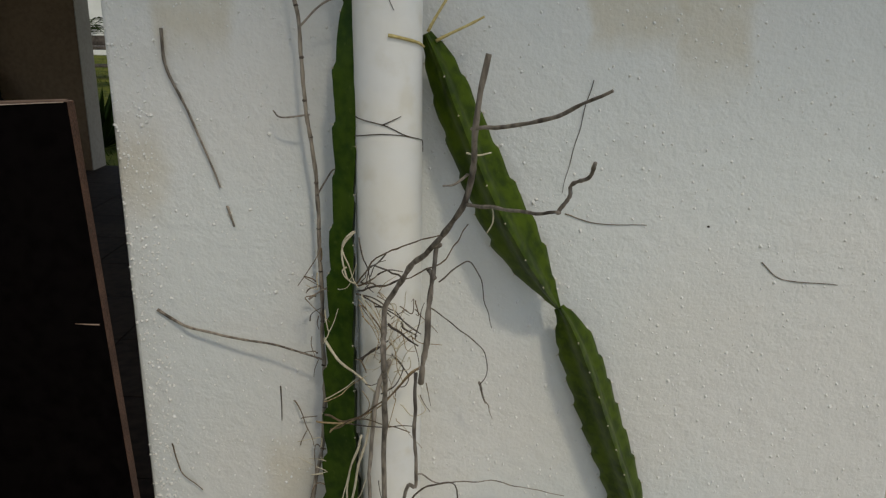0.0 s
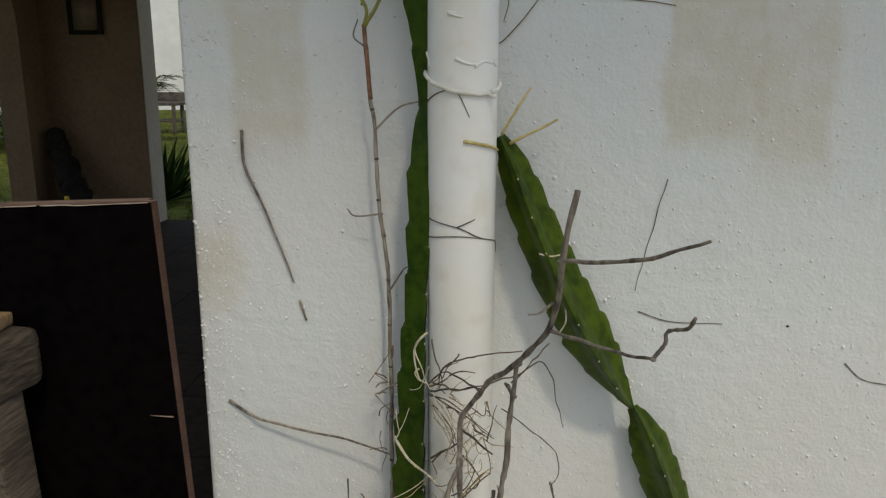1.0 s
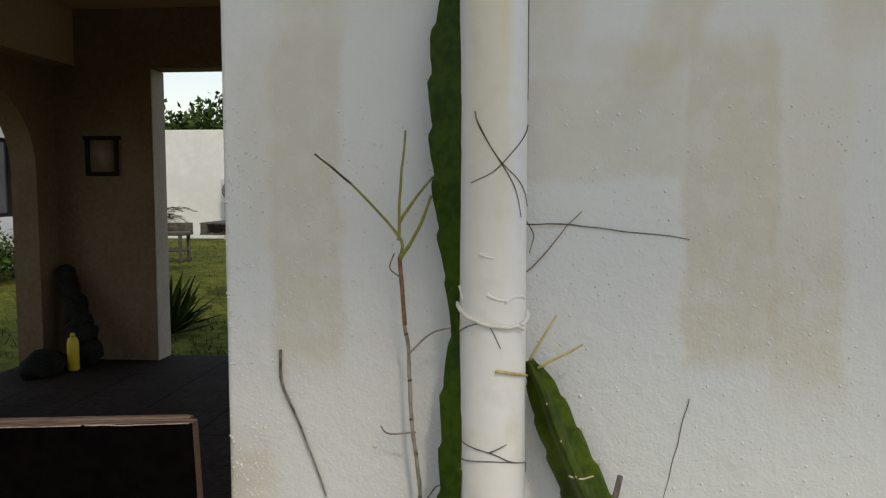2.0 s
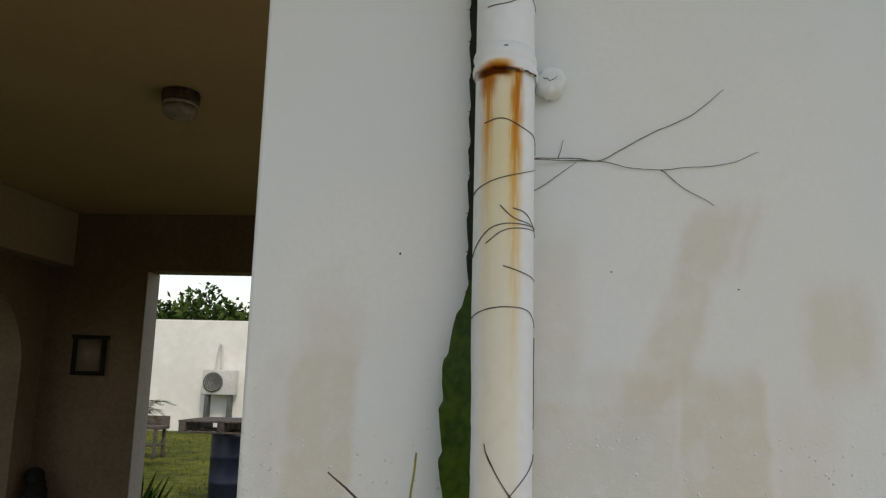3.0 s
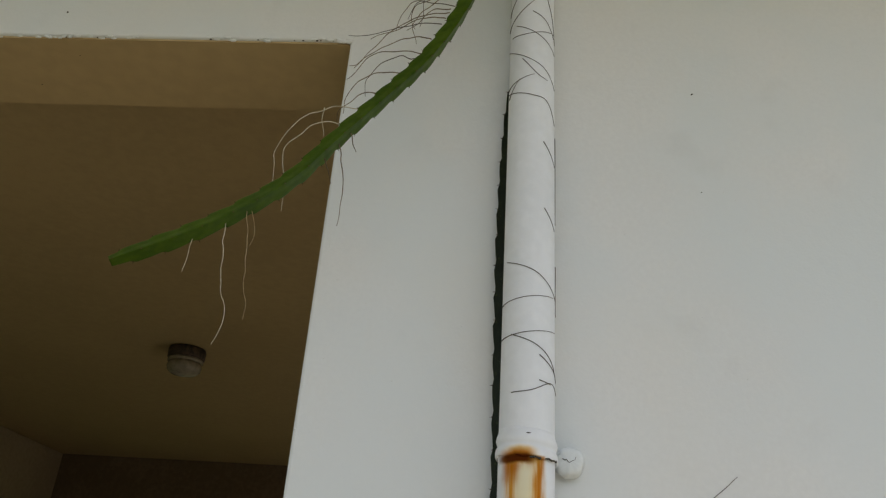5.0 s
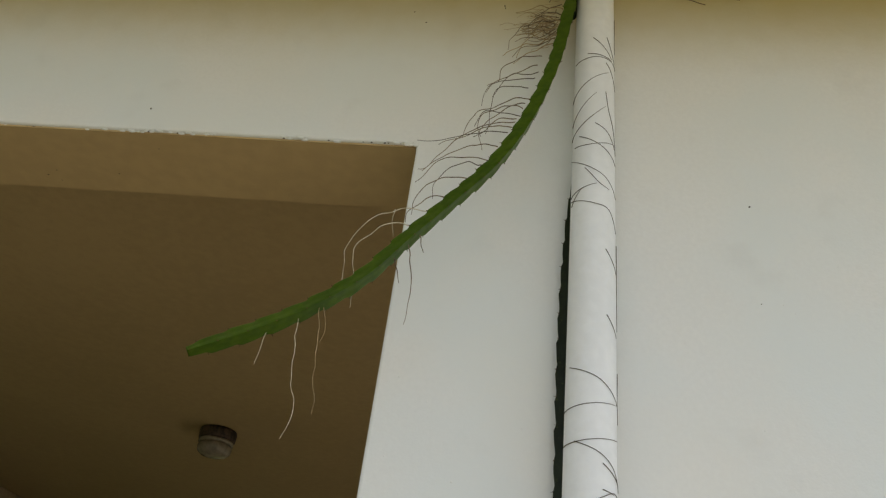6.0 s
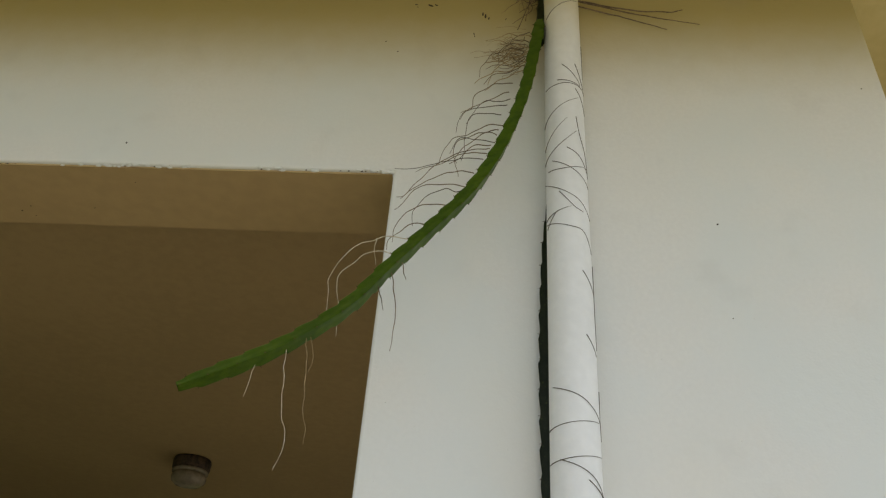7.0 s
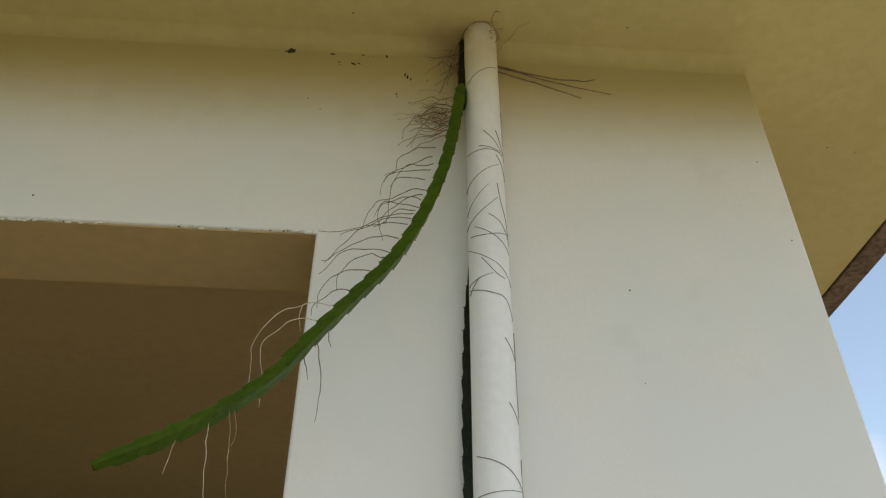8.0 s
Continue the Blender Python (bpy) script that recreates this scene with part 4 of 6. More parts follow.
# roots clinging to the pipe: angle round it and height
clinging = thing("clinging_roots", "thin dark aerial roots clinging round the white downpipe", "roots")
for pts in (((-63, 1.012), (-4, 1.006), (35, 0.994), (84, 0.984), (92, 0.971)), ((-70, 0.99), (5, 0.996), (80, 0.986)), ((-4, 1.006), (26, 1.015)), ((-75, 1.138), (-31, 1.15), (-6, 1.15), (15, 1.124)),
            ((-27, 1.376), (1, 1.342), (39, 1.302), (55, 1.269)), ((-30, 1.385), (-22, 1.368), (14, 1.33), (51, 1.308), (86, 1.28)), ((86, 1.372), (38, 1.343), (1, 1.319), (-38, 1.307)), ((-80, 1.531), (-30, 1.541), (11, 1.544), (54, 1.54), (88, 1.522)),
            ((-78, 1.606), (-33, 1.635), (-1, 1.644), (44, 1.645), (86, 1.644)), ((-33, 1.621), (9, 1.638), (82, 1.641)), ((-7, 1.667), (19, 1.652), (62, 1.646)), ((17, 1.664), (47, 1.658), (86, 1.634)), ((0, 1.593), (38, 1.586), (84, 1.579)),
            ((-78, 1.686), (-23, 1.698), (30, 1.708), (84, 1.72)), ((-40, 1.773), (-4, 1.777), (35, 1.767), (78, 1.758), (92, 1.74)), ((88, 1.51), (94, 1.47), (88, 1.43), (95, 1.40))):
    part("root", tube(bmesh.new(), on_pipe(pts), 0.0007, 0.0004, 5, 1, 0.0, 0.2, len(pts)), M_ROOTDARK, clinging)
for pts in (((-37, 1.927), (5, 1.93), (52, 1.944), (84, 1.933)), ((22, 1.945), (52, 1.942)), ((-78, 2.008), (-27, 2.011), (70, 2.021)), ((-40, 2.011), (15, 1.995), (52, 1.976), (80, 1.95)), ((22, 1.981), (75, 1.958)), ((-84, 2.06), (-43, 2.063), (62, 2.073)),
            ((-59, 2.127), (2, 2.11), (34, 2.096), (80, 2.07)), ((-78, 2.443), (-4, 2.424), (38, 2.416), (72, 2.38)), ((31, 2.215), (70, 2.185)), ((28, 2.335), (72, 2.30)), ((-71, 2.773), (-37, 2.772), (5, 2.774), (45, 2.774), (84, 2.771)),
            ((-9, 2.827), (23, 2.804), (51, 2.781)), ((32, 2.834), (52, 2.801), (69, 2.778)), ((-24, 2.784), (19, 2.779), (51, 2.777)), ((-88, 2.68), (-53, 2.695), (-15, 2.714), (39, 2.74)), ((29, 2.763), (50, 2.744), (75, 2.71))):
    part("root", tube(bmesh.new(), on_pipe(pts), 0.0007, 0.0004, 5, 1, 0.0, 0.2, len(pts)), M_ROOTDARK, clinging)
for pts in (((-84, 2.618), (-52, 2.639), (1, 2.679)), ((-88, 2.585), (-51, 2.598), (-8, 2.622), (28, 2.649)), ((28, 2.686), (38, 2.642), (59, 2.6), (74, 2.55)), ((-2, 2.604), (33, 2.588), (66, 2.56)), ((-46, 2.579), (5, 2.556), (40, 2.54), (72, 2.525)),
            ((-63, 2.558), (-8, 2.554), (68, 2.57)), ((-88, 2.539), (-49, 2.519), (-8, 2.499), (31, 2.481), (72, 2.452)), ((-27, 2.502), (11, 2.468), (39, 2.459)), ((-80, 2.451), (-36, 2.458), (4, 2.466)), ((-73, 2.431), (-33, 2.46)),
            ((-61, 2.986), (-21, 3.009), (53, 3.041)), ((80, 2.36), (88, 2.26), (82, 2.2)), ((84, 2.13), (92, 2.09), (86, 2.05)), ((86, 2.92), (92, 2.86), (88, 2.82))):
    part("root", tube(bmesh.new(), on_pipe(pts), 0.0007, 0.0004, 5, 1, 0.0, 0.2, len(pts)), M_ROOTDARK, clinging)


# ---- roots and twigs on the wall ----
def wall_group(name, label, category, lines, material, r0, r1, wig=0.002):
    t = thing(name, label, category)
    for i, pts in enumerate(lines):
        part("root" if "root" in name else "twig", tube(bmesh.new(), pts, r0 if i == 0 else r0 * 0.8, r1, 5, 7, wig, 0.25, i), material, t)
    return t


wall_group("wall_root", "thin dark root spread over the wall beside the pipe", "roots",
           [[(0.030, -0.014, 1.259), (0.087, -0.003, 1.258), (0.151, -0.002, 1.251), (0.230, -0.002, 1.241)], [(0.036, -0.004, 1.200), (0.062, -0.003, 1.224), (0.087, -0.003, 1.256), (0.104, -0.002, 1.274)],
            [(0.038, -0.006, 1.263), (0.048, -0.004, 1.244), (0.042, -0.004, 1.223)]], M_ROOT, 0.0010, 0.0005)
wall_group("wall_root", "forked grey root spread flat over the wall", "roots",
           [[(0.030, -0.016, 1.746), (0.095, -0.003, 1.750), (0.129, -0.003, 1.749), (0.184, -0.002, 1.781), (0.243, -0.002, 1.809), (0.273, -0.002, 1.832), (0.289, -0.002, 1.847)],
            [(0.030, -0.016, 1.745), (0.095, -0.003, 1.748), (0.130, -0.003, 1.747), (0.168, -0.003, 1.738), (0.208, -0.002, 1.737), (0.292, -0.002, 1.745), (0.332, -0.002, 1.760)], [(0.205, -0.002, 1.736), (0.233, -0.002, 1.713), (0.272, -0.002, 1.688)],
            [(0.034, -0.004, 1.702), (0.069, -0.003, 1.725), (0.095, -0.003, 1.747)], [(0.071, -0.002, 1.751), (0.079, -0.002, 1.777)]], M_ROOTGREY, 0.0009, 0.0004)
wall_group("wall_root", "three tan roots reaching along the wall under the eaves", "roots",
           [[(0.02, -0.015, 3.124), (0.149, -0.012, 3.092), (0.243, -0.01, 3.086), (0.276, -0.01, 3.094)], [(0.02, -0.015, 3.122), (0.175, -0.012, 3.074), (0.310, -0.01, 3.045)], [(0.03, -0.013, 3.104), (0.147, -0.01, 3.064), (0.238, -0.004, 3.034)]], M_ROOT, 0.0022, 0.0010)
for mat, r, wig, lines in ((M_TWIG, 0.0021, 0.001, [[(-0.265, -0.003, 1.101), (-0.264, -0.004, 1.061), (-0.247, -0.004, 1.020), (-0.228, -0.004, 0.971), (-0.209, -0.003, 0.915)], [(-0.203, -0.002, 0.892), (-0.196, -0.002, 0.866)]]),
                           (M_ROOTDARK, 0.0006, 0.003, [[(0.234, -0.001, 1.050), (0.223, -0.001, 1.002), (0.213, -0.001, 0.955), (0.205, -0.001, 0.916)]]), (M_ROOT, 0.0007, 0.001, [[(0.210, -0.001, 0.890), (0.251, -0.001, 0.878), (0.310, -0.001, 0.878)]]),
                           (M_TWIG, 0.0009, 0.001, [[(0.455, -0.001, 0.833), (0.485, -0.001, 0.811), (0.552, -0.001, 0.806)]]), (M_ROOTDARK, 0.0010, 0.001, [[(-0.149, -0.001, 0.649), (-0.149, -0.001, 0.599)]]),
                           (M_TWIG, 0.0022, 0.001, [[(-0.302, -0.002, 0.754), (-0.282, -0.004, 0.742), (-0.257, -0.010, 0.733), (-0.199, -0.017, 0.723), (-0.153, -0.023, 0.719), (-0.088, -0.030, 0.704)]]),
                           (M_ROOT, 0.0009, 0.003, [[(-0.132, -0.004, 0.630), (-0.122, -0.008, 0.618), (-0.112, -0.008, 0.589), (-0.109, -0.008, 0.564)], [(-0.122, -0.008, 0.606), (-0.100, -0.010, 0.612)], [(-0.125, -0.006, 0.565), (-0.115, -0.006, 0.59)]]),
                           (M_ROOT, 0.0010, 0.002, [[(-0.30, -0.002, 0.56), (-0.29, -0.004, 0.52), (-0.262, -0.004, 0.49)]])):
    wall_group("dry_twig", "dry grey twig lying flat against the white wall", "twig", lines, mat, r, r * 0.55, wig)

# slender jointed climber with green tips
climber = thing("climber", "slender jointed brown climber with forked green tips, against the wall", "plant")
part("stem", tube(bmesh.new(), [(-0.115, -0.02, PAVE - 0.02), (-0.125, -0.02, 0.30), (-0.108, -0.02, 0.495), (-0.094, -0.021, 0.565), (-0.087, -0.022, 0.648), (-0.087, -0.023, 0.728), (-0.086, -0.024, 0.788), (-0.087, -0.025, 0.847), (-0.087, -0.025, 0.913), (-0.092, -0.026, 0.976), (-0.098, -0.026, 1.025), (-0.101, -0.027, 1.106), (-0.105, -0.028, 1.139)], 0.0030, 0.0022, 8, 8, 0.001, 0.5), M_TWIG, climber, "grey bark")
part("upper_stem", tube(bmesh.new(), [(-0.105, -0.028, 1.139), (-0.109, -0.029, 1.194), (-0.111, -0.029, 1.220)], 0.0027, 0.0025, 7, 6, 0.0005, 0.2), M_REDTWIG, climber, "reddish brown young bark")
for i, (m, r, pts) in enumerate(((M_GREENTWIG, 0.0022, [(-0.111, -0.029, 1.215), (-0.112, -0.030, 1.246), (-0.169, -0.032, 1.308)]), (M_ROOTDARK, 0.0016, [(-0.168, -0.032, 1.307), (-0.210, -0.035, 1.342)]), (M_GREENTWIG, 0.0021, [(-0.112, -0.03, 1.240), (-0.111, -0.030, 1.262), (-0.108, -0.032, 1.318), (-0.102, -0.035, 1.368)]),
                         (M_GREENTWIG, 0.0021, [(-0.110, -0.030, 1.262), (-0.092, -0.034, 1.288), (-0.070, -0.036, 1.315)]), (M_GREENTWIG, 0.0024, [(-0.110, -0.030, 1.218), (-0.089, -0.032, 1.252), (-0.072, -0.035, 1.293)]), (M_TWIG, 0.0014, [(-0.100, -0.030, 1.105), (-0.073, -0.032, 1.130), (-0.050, -0.035, 1.137)]),
                         (M_TWIG, 0.0013, [(-0.093, -0.027, 1.008), (-0.127, -0.020, 1.003), (-0.138, -0.012, 1.010)]), (M_TWIG, 0.0012, [(-0.087, -0.028, 0.914), (-0.070, -0.033, 0.942), (-0.062, -0.036, 0.948)]), (M_TWIG, 0.0012, [(-0.109, -0.030, 1.196), (-0.122, -0.032, 1.207), (-0.117, -0.035, 1.225)]),
                         (M_TWIG, 0.0012, [(-0.088, -0.03, 0.80), (-0.10, -0.025, 0.795), (-0.106, -0.02, 0.788)]))):
    part("branch", tube(bmesh.new(), pts, r, r * 0.6, 6, 6, 0.001, 0.2, i), m, climber)

for x, y, z in ((-0.101, -0.0205, 0.53), (-0.0935, -0.021, 0.572), (-0.088, -0.022, 0.632), (-0.087, -0.023, 0.692), (-0.0865, -0.0235, 0.752), (-0.0865, -0.0245, 0.818), (-0.087, -0.025, 0.872), (-0.088, -0.0252, 0.928), (-0.0925, -0.026, 0.982), (-0.098, -0.026, 1.024), (-0.0995, -0.0268, 1.072), (-0.1035, -0.0277, 1.128)):
    part("joint", lathe(bmesh.new(), [(0.0018, -0.0016), (0.0027, -0.0008), (0.0029, 0.0), (0.0025, 0.0008), (0.0018, 0.0016)], (x, y, z), 10), M_ROOTDARK, climber)

# ---- dead branch and root tangle in front of the pipe ----
dead = thing("dead_branch", "grey dead branch with bare side twigs standing out from the wall", "branch")
for i, (r0, r1, pts) in enumerate(((0.0062, 0.0046, [(-0.005, -0.110, PAVE - 0.02), (0.000, -0.150, 0.450), (0.011, -0.221, 0.743), (0.015, -0.271, 0.813), (0.013, -0.239, 0.850), (0.038, -0.274, 0.906), (0.064, -0.313, 0.943), (0.085, -0.352, 0.985), (0.092, -0.369, 1.019), (0.090, -0.383, 1.046), (0.100, -0.394, 1.097)]),
                                   (0.0030, 0.0026, [(0.090, -0.383, 1.046), (0.137, -0.432, 1.060), (0.168, -0.471, 1.082)]),
                                   (0.0030, 0.0024, [(0.085, -0.352, 0.985), (0.113, -0.411, 0.995), (0.141, -0.469, 1.009)]),
                                   (0.0027, 0.0025, [(0.141, -0.469, 1.009), (0.148, -0.467, 1.018), (0.149, -0.466, 1.025), (0.154, -0.482, 1.033), (0.156, -0.498, 1.045)]),
                                   (0.0056, 0.0044, [(0.051, -0.310, 0.814), (0.055, -0.320, 0.849), (0.059, -0.311, 0.893), (0.064, -0.301, 0.937)]),
                                   (0.0042, 0.0034, [(0.061, -0.307, 0.910), (0.057, -0.282, 0.907), (0.054, -0.266, 0.905)]),
                                   (0.0042, 0.0036, [(0.010, -0.120, PAVE - 0.02), (0.012, -0.150, 0.400), (0.033, -0.270, 0.668), (0.045, -0.280, 0.691), (0.045, -0.290, 0.755), (0.045, -0.300, 0.818)]),
                                   (0.0022, 0.0014, [(0.087, -0.365, 1.010), (0.078, -0.369, 1.004), (0.069, -0.371, 1.003)]))):
    bm = tube(bmesh.new(), pts, r0 * 0.47, r1 * 0.45, 8, 7, 0.0022, 0.45, i)
    ball(bm, pts[-1 if i == 4 else 0], r0 * 0.66, (1.1, 1, 0.75), 2)
    part("trunk" if i == 0 else "twig", bm, M_DEADWOOD, dead)

tangle = thing("root_tangle", "tangle of dry pale and brown roots over pipe and cactus", "roots")
for i, (m, r, pts) in enumerate((
        (M_ROOTPALE, 0.0018, [(-0.033, -0.1, 0.89), (-0.048, -0.1, 0.871), (-0.045, -0.1, 0.838), (-0.032, -0.1, 0.828)]), (M_ROOTPALE, 0.0024, [(-0.074, -0.08, 0.754), (-0.056, -0.09, 0.729), (-0.029, -0.1, 0.712), (-0.011, -0.11, 0.7)]),
        (M_ROOTPALE, 0.0030, [(-0.011, -0.11, 0.7), (-0.019, -0.11, 0.652), (-0.041, -0.11, 0.557), (-0.05, -0.11, 0.40)]), (M_TWIG, 0.0046, [(0.007, -0.13, 0.749), (-0.01, -0.12, 0.701), (-0.02, -0.11, 0.559), (-0.022, -0.10, 0.2)]), (M_ROOTPALE, 0.0020, [(-0.03, -0.1, 0.638), (-0.049, -0.1, 0.568), (-0.052, -0.1, 0.50)]),
        (M_ROOTDARK, 0.0016, [(0.035, -0.17, 0.60), (0.055, -0.16, 0.612), (0.082, -0.15, 0.604), (0.086, -0.14, 0.54)]), (M_TWIG, 0.0014, [(0.036, -0.07, 0.567), (0.071, -0.047, 0.54), (0.13, -0.035, 0.536), (0.184, -0.022, 0.518), (0.231, -0.01, 0.5)]),
        (M_ROOTDARK, 0.0013, [(0.060, -0.09, 0.83), (0.090, -0.07, 0.849), (0.107, -0.06, 0.827), (0.112, -0.05, 0.795), (0.123, -0.04, 0.755)]), (M_ROOTDARK, 0.0012, [(0.050, -0.1, 0.803), (0.082, -0.088, 0.774), (0.112, -0.076, 0.741), (0.117, -0.064, 0.706), (0.110, -0.052, 0.685)]),
        (M_TWIG, 0.0024, [(0.110, -0.052, 0.687), (0.112, -0.047, 0.670), (0.118, -0.042, 0.655)]), (M_ROOT, 0.0009, [(0.118, -0.042, 0.655), (0.124, -0.03, 0.64), (0.129, -0.02, 0.620)]), (M_ROOT, 0.0014, [(-0.033, -0.1, 0.828), (-0.004, -0.16, 0.878), (0.032, -0.22, 0.912), (0.066, -0.28, 0.94)]),
        (M_ROOTDARK, 0.0018, [(-0.03, -0.1, 0.821), (0.018, -0.18, 0.86), (0.035, -0.26, 0.897)]), (M_ROOT, 0.0019, [(-0.075, -0.09, 0.658), (-0.042, -0.11, 0.662), (0.007, -0.13, 0.707), (0.040, -0.15, 0.752)]), (M_ROOT, 0.0015, [(-0.067, -0.1, 0.645), (-0.026, -0.13, 0.676), (0.034, -0.18, 0.690)]),
        (M_ROOTDARK, 0.0022, [(-0.03, -0.09, 0.733), (-0.008, -0.105, 0.755), (0.006, -0.12, 0.769)]), (M_ROOTPALE, 0.0010, [(-0.075, -0.09, 0.678), (-0.051, -0.09, 0.692), (-0.03, -0.09, 0.711)]), (M_ROOTDARK, 0.0014, [(-0.032, -0.1, 0.818), (-0.013, -0.117, 0.814), (0.014, -0.133, 0.805), (0.043, -0.15, 0.791)]),
        (M_ROOT, 0.0013, [(-0.027, -0.1, 0.804), (-0.007, -0.11, 0.781), (0.0, -0.12, 0.758)]), (M_ROOTDARK, 0.0013, [(0.03, -0.26, 0.894), (-0.005, -0.18, 0.878), (-0.027, -0.1, 0.831)]), (M_ROOTDARK, 0.0022, [(0.008, -0.15, 0.802), (0.042, -0.2, 0.800)]), (M_ROOT, 0.0014, [(-0.027, -0.1, 0.831), (0.011, -0.167, 0.852), (0.065, -0.233, 0.9), (0.089, -0.3, 0.954)]))):
    part("root", tube(bmesh.new(), pts, r * 0.72, r * 0.38, 6, 7, 0.003, 0.3, i), m, tangle)
strand(tangle, "root", M_ROOT, 0.0010, (-0.031, -0.105, 0.829), (-0.013, -0.111, 0.839), (-0.008, -0.105, 0.841), wiggle=0.0025)
strand(tangle, "root", M_ROOTPALE, 0.0011, (-0.032, -0.113, 0.894), (-0.04, -0.119, 0.889), (-0.045, -0.113, 0.875), (-0.039, -0.119, 0.857), (-0.034, -0.113, 0.842), (-0.027, -0.119, 0.833), wiggle=0.0025)
strand(tangle, "root", M_ROOTPALE, 0.0009, (-0.04, -0.121, 0.855), (-0.044, -0.127, 0.851), (-0.037, -0.121, 0.842), (-0.028, -0.127, 0.86), wiggle=0.0025)
strand(tangle, "root", M_ROOTPALE, 0.0005, (-0.052, -0.109, 0.826), (-0.042, -0.115, 0.831), (-0.038, -0.109, 0.839), wiggle=0.0025)
strand(tangle, "root", M_ROOTDARK, 0.0007, (-0.015, -0.117, 0.844), (-0.008, -0.123, 0.859), (0.002, -0.117, 0.862), wiggle=0.0025)
strand(tangle, "root", M_ROOTDARK, 0.0011, (-0.008, -0.105, 0.842), (0.006, -0.111, 0.849), (0.02, -0.105, 0.847), wiggle=0.0025)
strand(tangle, "root", M_ROOTDARK, 0.0009, (-0.031, -0.113, 0.822), (-0.012, -0.119, 0.82), (0.006, -0.113, 0.806), (0.014, -0.119, 0.804), (0.022, -0.113, 0.79), (0.041, -0.119, 0.779), wiggle=0.0025)
strand(tangle, "root", M_ROOTPALE, 0.0007, (-0.024, -0.121, 0.825), (-0.014, -0.127, 0.801), (-0.003, -0.121, 0.772), wiggle=0.0025)
strand(tangle, "root", M_ROOTPALE, 0.0006, (-0.019, -0.109, 0.818), (-0.009, -0.115, 0.797), (0.004, -0.109, 0.773), wiggle=0.0025)
strand(tangle, "root", M_ROOTTAN, 0.0006, (-0.028, -0.117, 0.811), (-0.018, -0.123, 0.793), (-0.004, -0.117, 0.776), wiggle=0.0025)
strand(tangle, "root", M_ROOTPALE, 0.0007, (0.004, -0.105, 0.764), (0.015, -0.111, 0.789), (0.021, -0.105, 0.807), (0.025, -0.111, 0.826), wiggle=0.0025)
strand(tangle, "root", M_ROOTTAN, 0.0008, (-0.006, -0.113, 0.739), (0.007, -0.119, 0.765), (0.016, -0.113, 0.773), (0.032, -0.119, 0.782), wiggle=0.0025)
strand(tangle, "root", M_ROOTPALE, 0.0012, (0.007, -0.121, 0.772), (0.014, -0.127, 0.764), (0.021, -0.121, 0.769), (0.036, -0.127, 0.782), wiggle=0.0025)
strand(tangle, "root", M_ROOTPALE, 0.0011, (-0.003, -0.109, 0.702), (0.006, -0.115, 0.735), (0.015, -0.109, 0.753), (0.027, -0.115, 0.77), wiggle=0.0025)
strand(tangle, "root", M_ROOTDARK, 0.0009, (-0.004, -0.117, 0.702), (0.013, -0.123, 0.716), (0.021, -0.117, 0.733), (0.018, -0.123, 0.746), wiggle=0.0025)
strand(tangle, "root", M_ROOTTAN, 0.0011, (0.011, -0.105, 0.7), (0.028, -0.111, 0.725), (0.043, -0.105, 0.732), wiggle=0.0025)
strand(tangle, "root", M_ROOTDARK, 0.0015, (0.019, -0.113, 0.788), (0.021, -0.119, 0.785), (0.037, -0.113, 0.774), wiggle=0.0025)
strand(tangle, "root", M_ROOTDARK, 0.0008, (0.035, -0.121, 0.773), (0.042, -0.127, 0.801), (0.046, -0.121, 0.817), wiggle=0.0025)
strand(tangle, "root", M_ROOTTAN, 0.0012, (-0.082, -0.109, 0.66), (-0.057, -0.115, 0.661), (-0.035, -0.109, 0.664), (-0.007, -0.115, 0.684), (0.012, -0.109, 0.703), (0.033, -0.115, 0.73), wiggle=0.0025)
strand(tangle, "root", M_ROOTDARK, 0.0009, (-0.041, -0.117, 0.662), (-0.013, -0.123, 0.662), (0.012, -0.117, 0.66), (0.035, -0.123, 0.666), wiggle=0.0025)
strand(tangle, "root", M_ROOTTAN, 0.0010, (-0.067, -0.105, 0.643), (-0.055, -0.111, 0.657), (-0.041, -0.105, 0.657), wiggle=0.0025)
strand(tangle, "root", M_ROOTTAN, 0.0007, (-0.071, -0.113, 0.688), (-0.052, -0.119, 0.7), (-0.043, -0.113, 0.708), (-0.02, -0.119, 0.726), wiggle=0.0025)
strand(tangle, "root", M_ROOTPALE, 0.0011, (-0.029, -0.121, 0.637), (-0.039, -0.127, 0.616), (-0.047, -0.121, 0.581), (-0.052, -0.127, 0.562), wiggle=0.0025)
strand(tangle, "root", M_ROOTDARK, 0.0007, (-0.009, -0.109, 0.582), (-0.007, -0.115, 0.571), (-0.003, -0.109, 0.551), wiggle=0.0025)
strand(tangle, "root", M_ROOTTAN, 0.0006, (0.012, -0.117, 0.697), (0.006, -0.123, 0.674), (-0.001, -0.117, 0.647), wiggle=0.0025)
strand(tangle, "root", M_ROOT, 0.0007, (0.041, -0.105, 0.695), (0.046, -0.111, 0.686), (0.051, -0.105, 0.672), wiggle=0.0025)
strand(tangle, "root", M_ROOT, 0.0006, (0.047, -0.113, 0.715), (0.05, -0.119, 0.704), (0.053, -0.113, 0.686), wiggle=0.0025)
strand(tangle, "root", M_ROOTTAN, 0.0005, (0.013, -0.121, 0.673), (0.026, -0.127, 0.663), (0.043, -0.121, 0.636), wiggle=0.0025)
strand(tangle, "root", M_ROOTPALE, 0.0007, (-0.036, -0.109, 0.55), (-0.029, -0.115, 0.572), (-0.023, -0.109, 0.584), wiggle=0.0025)
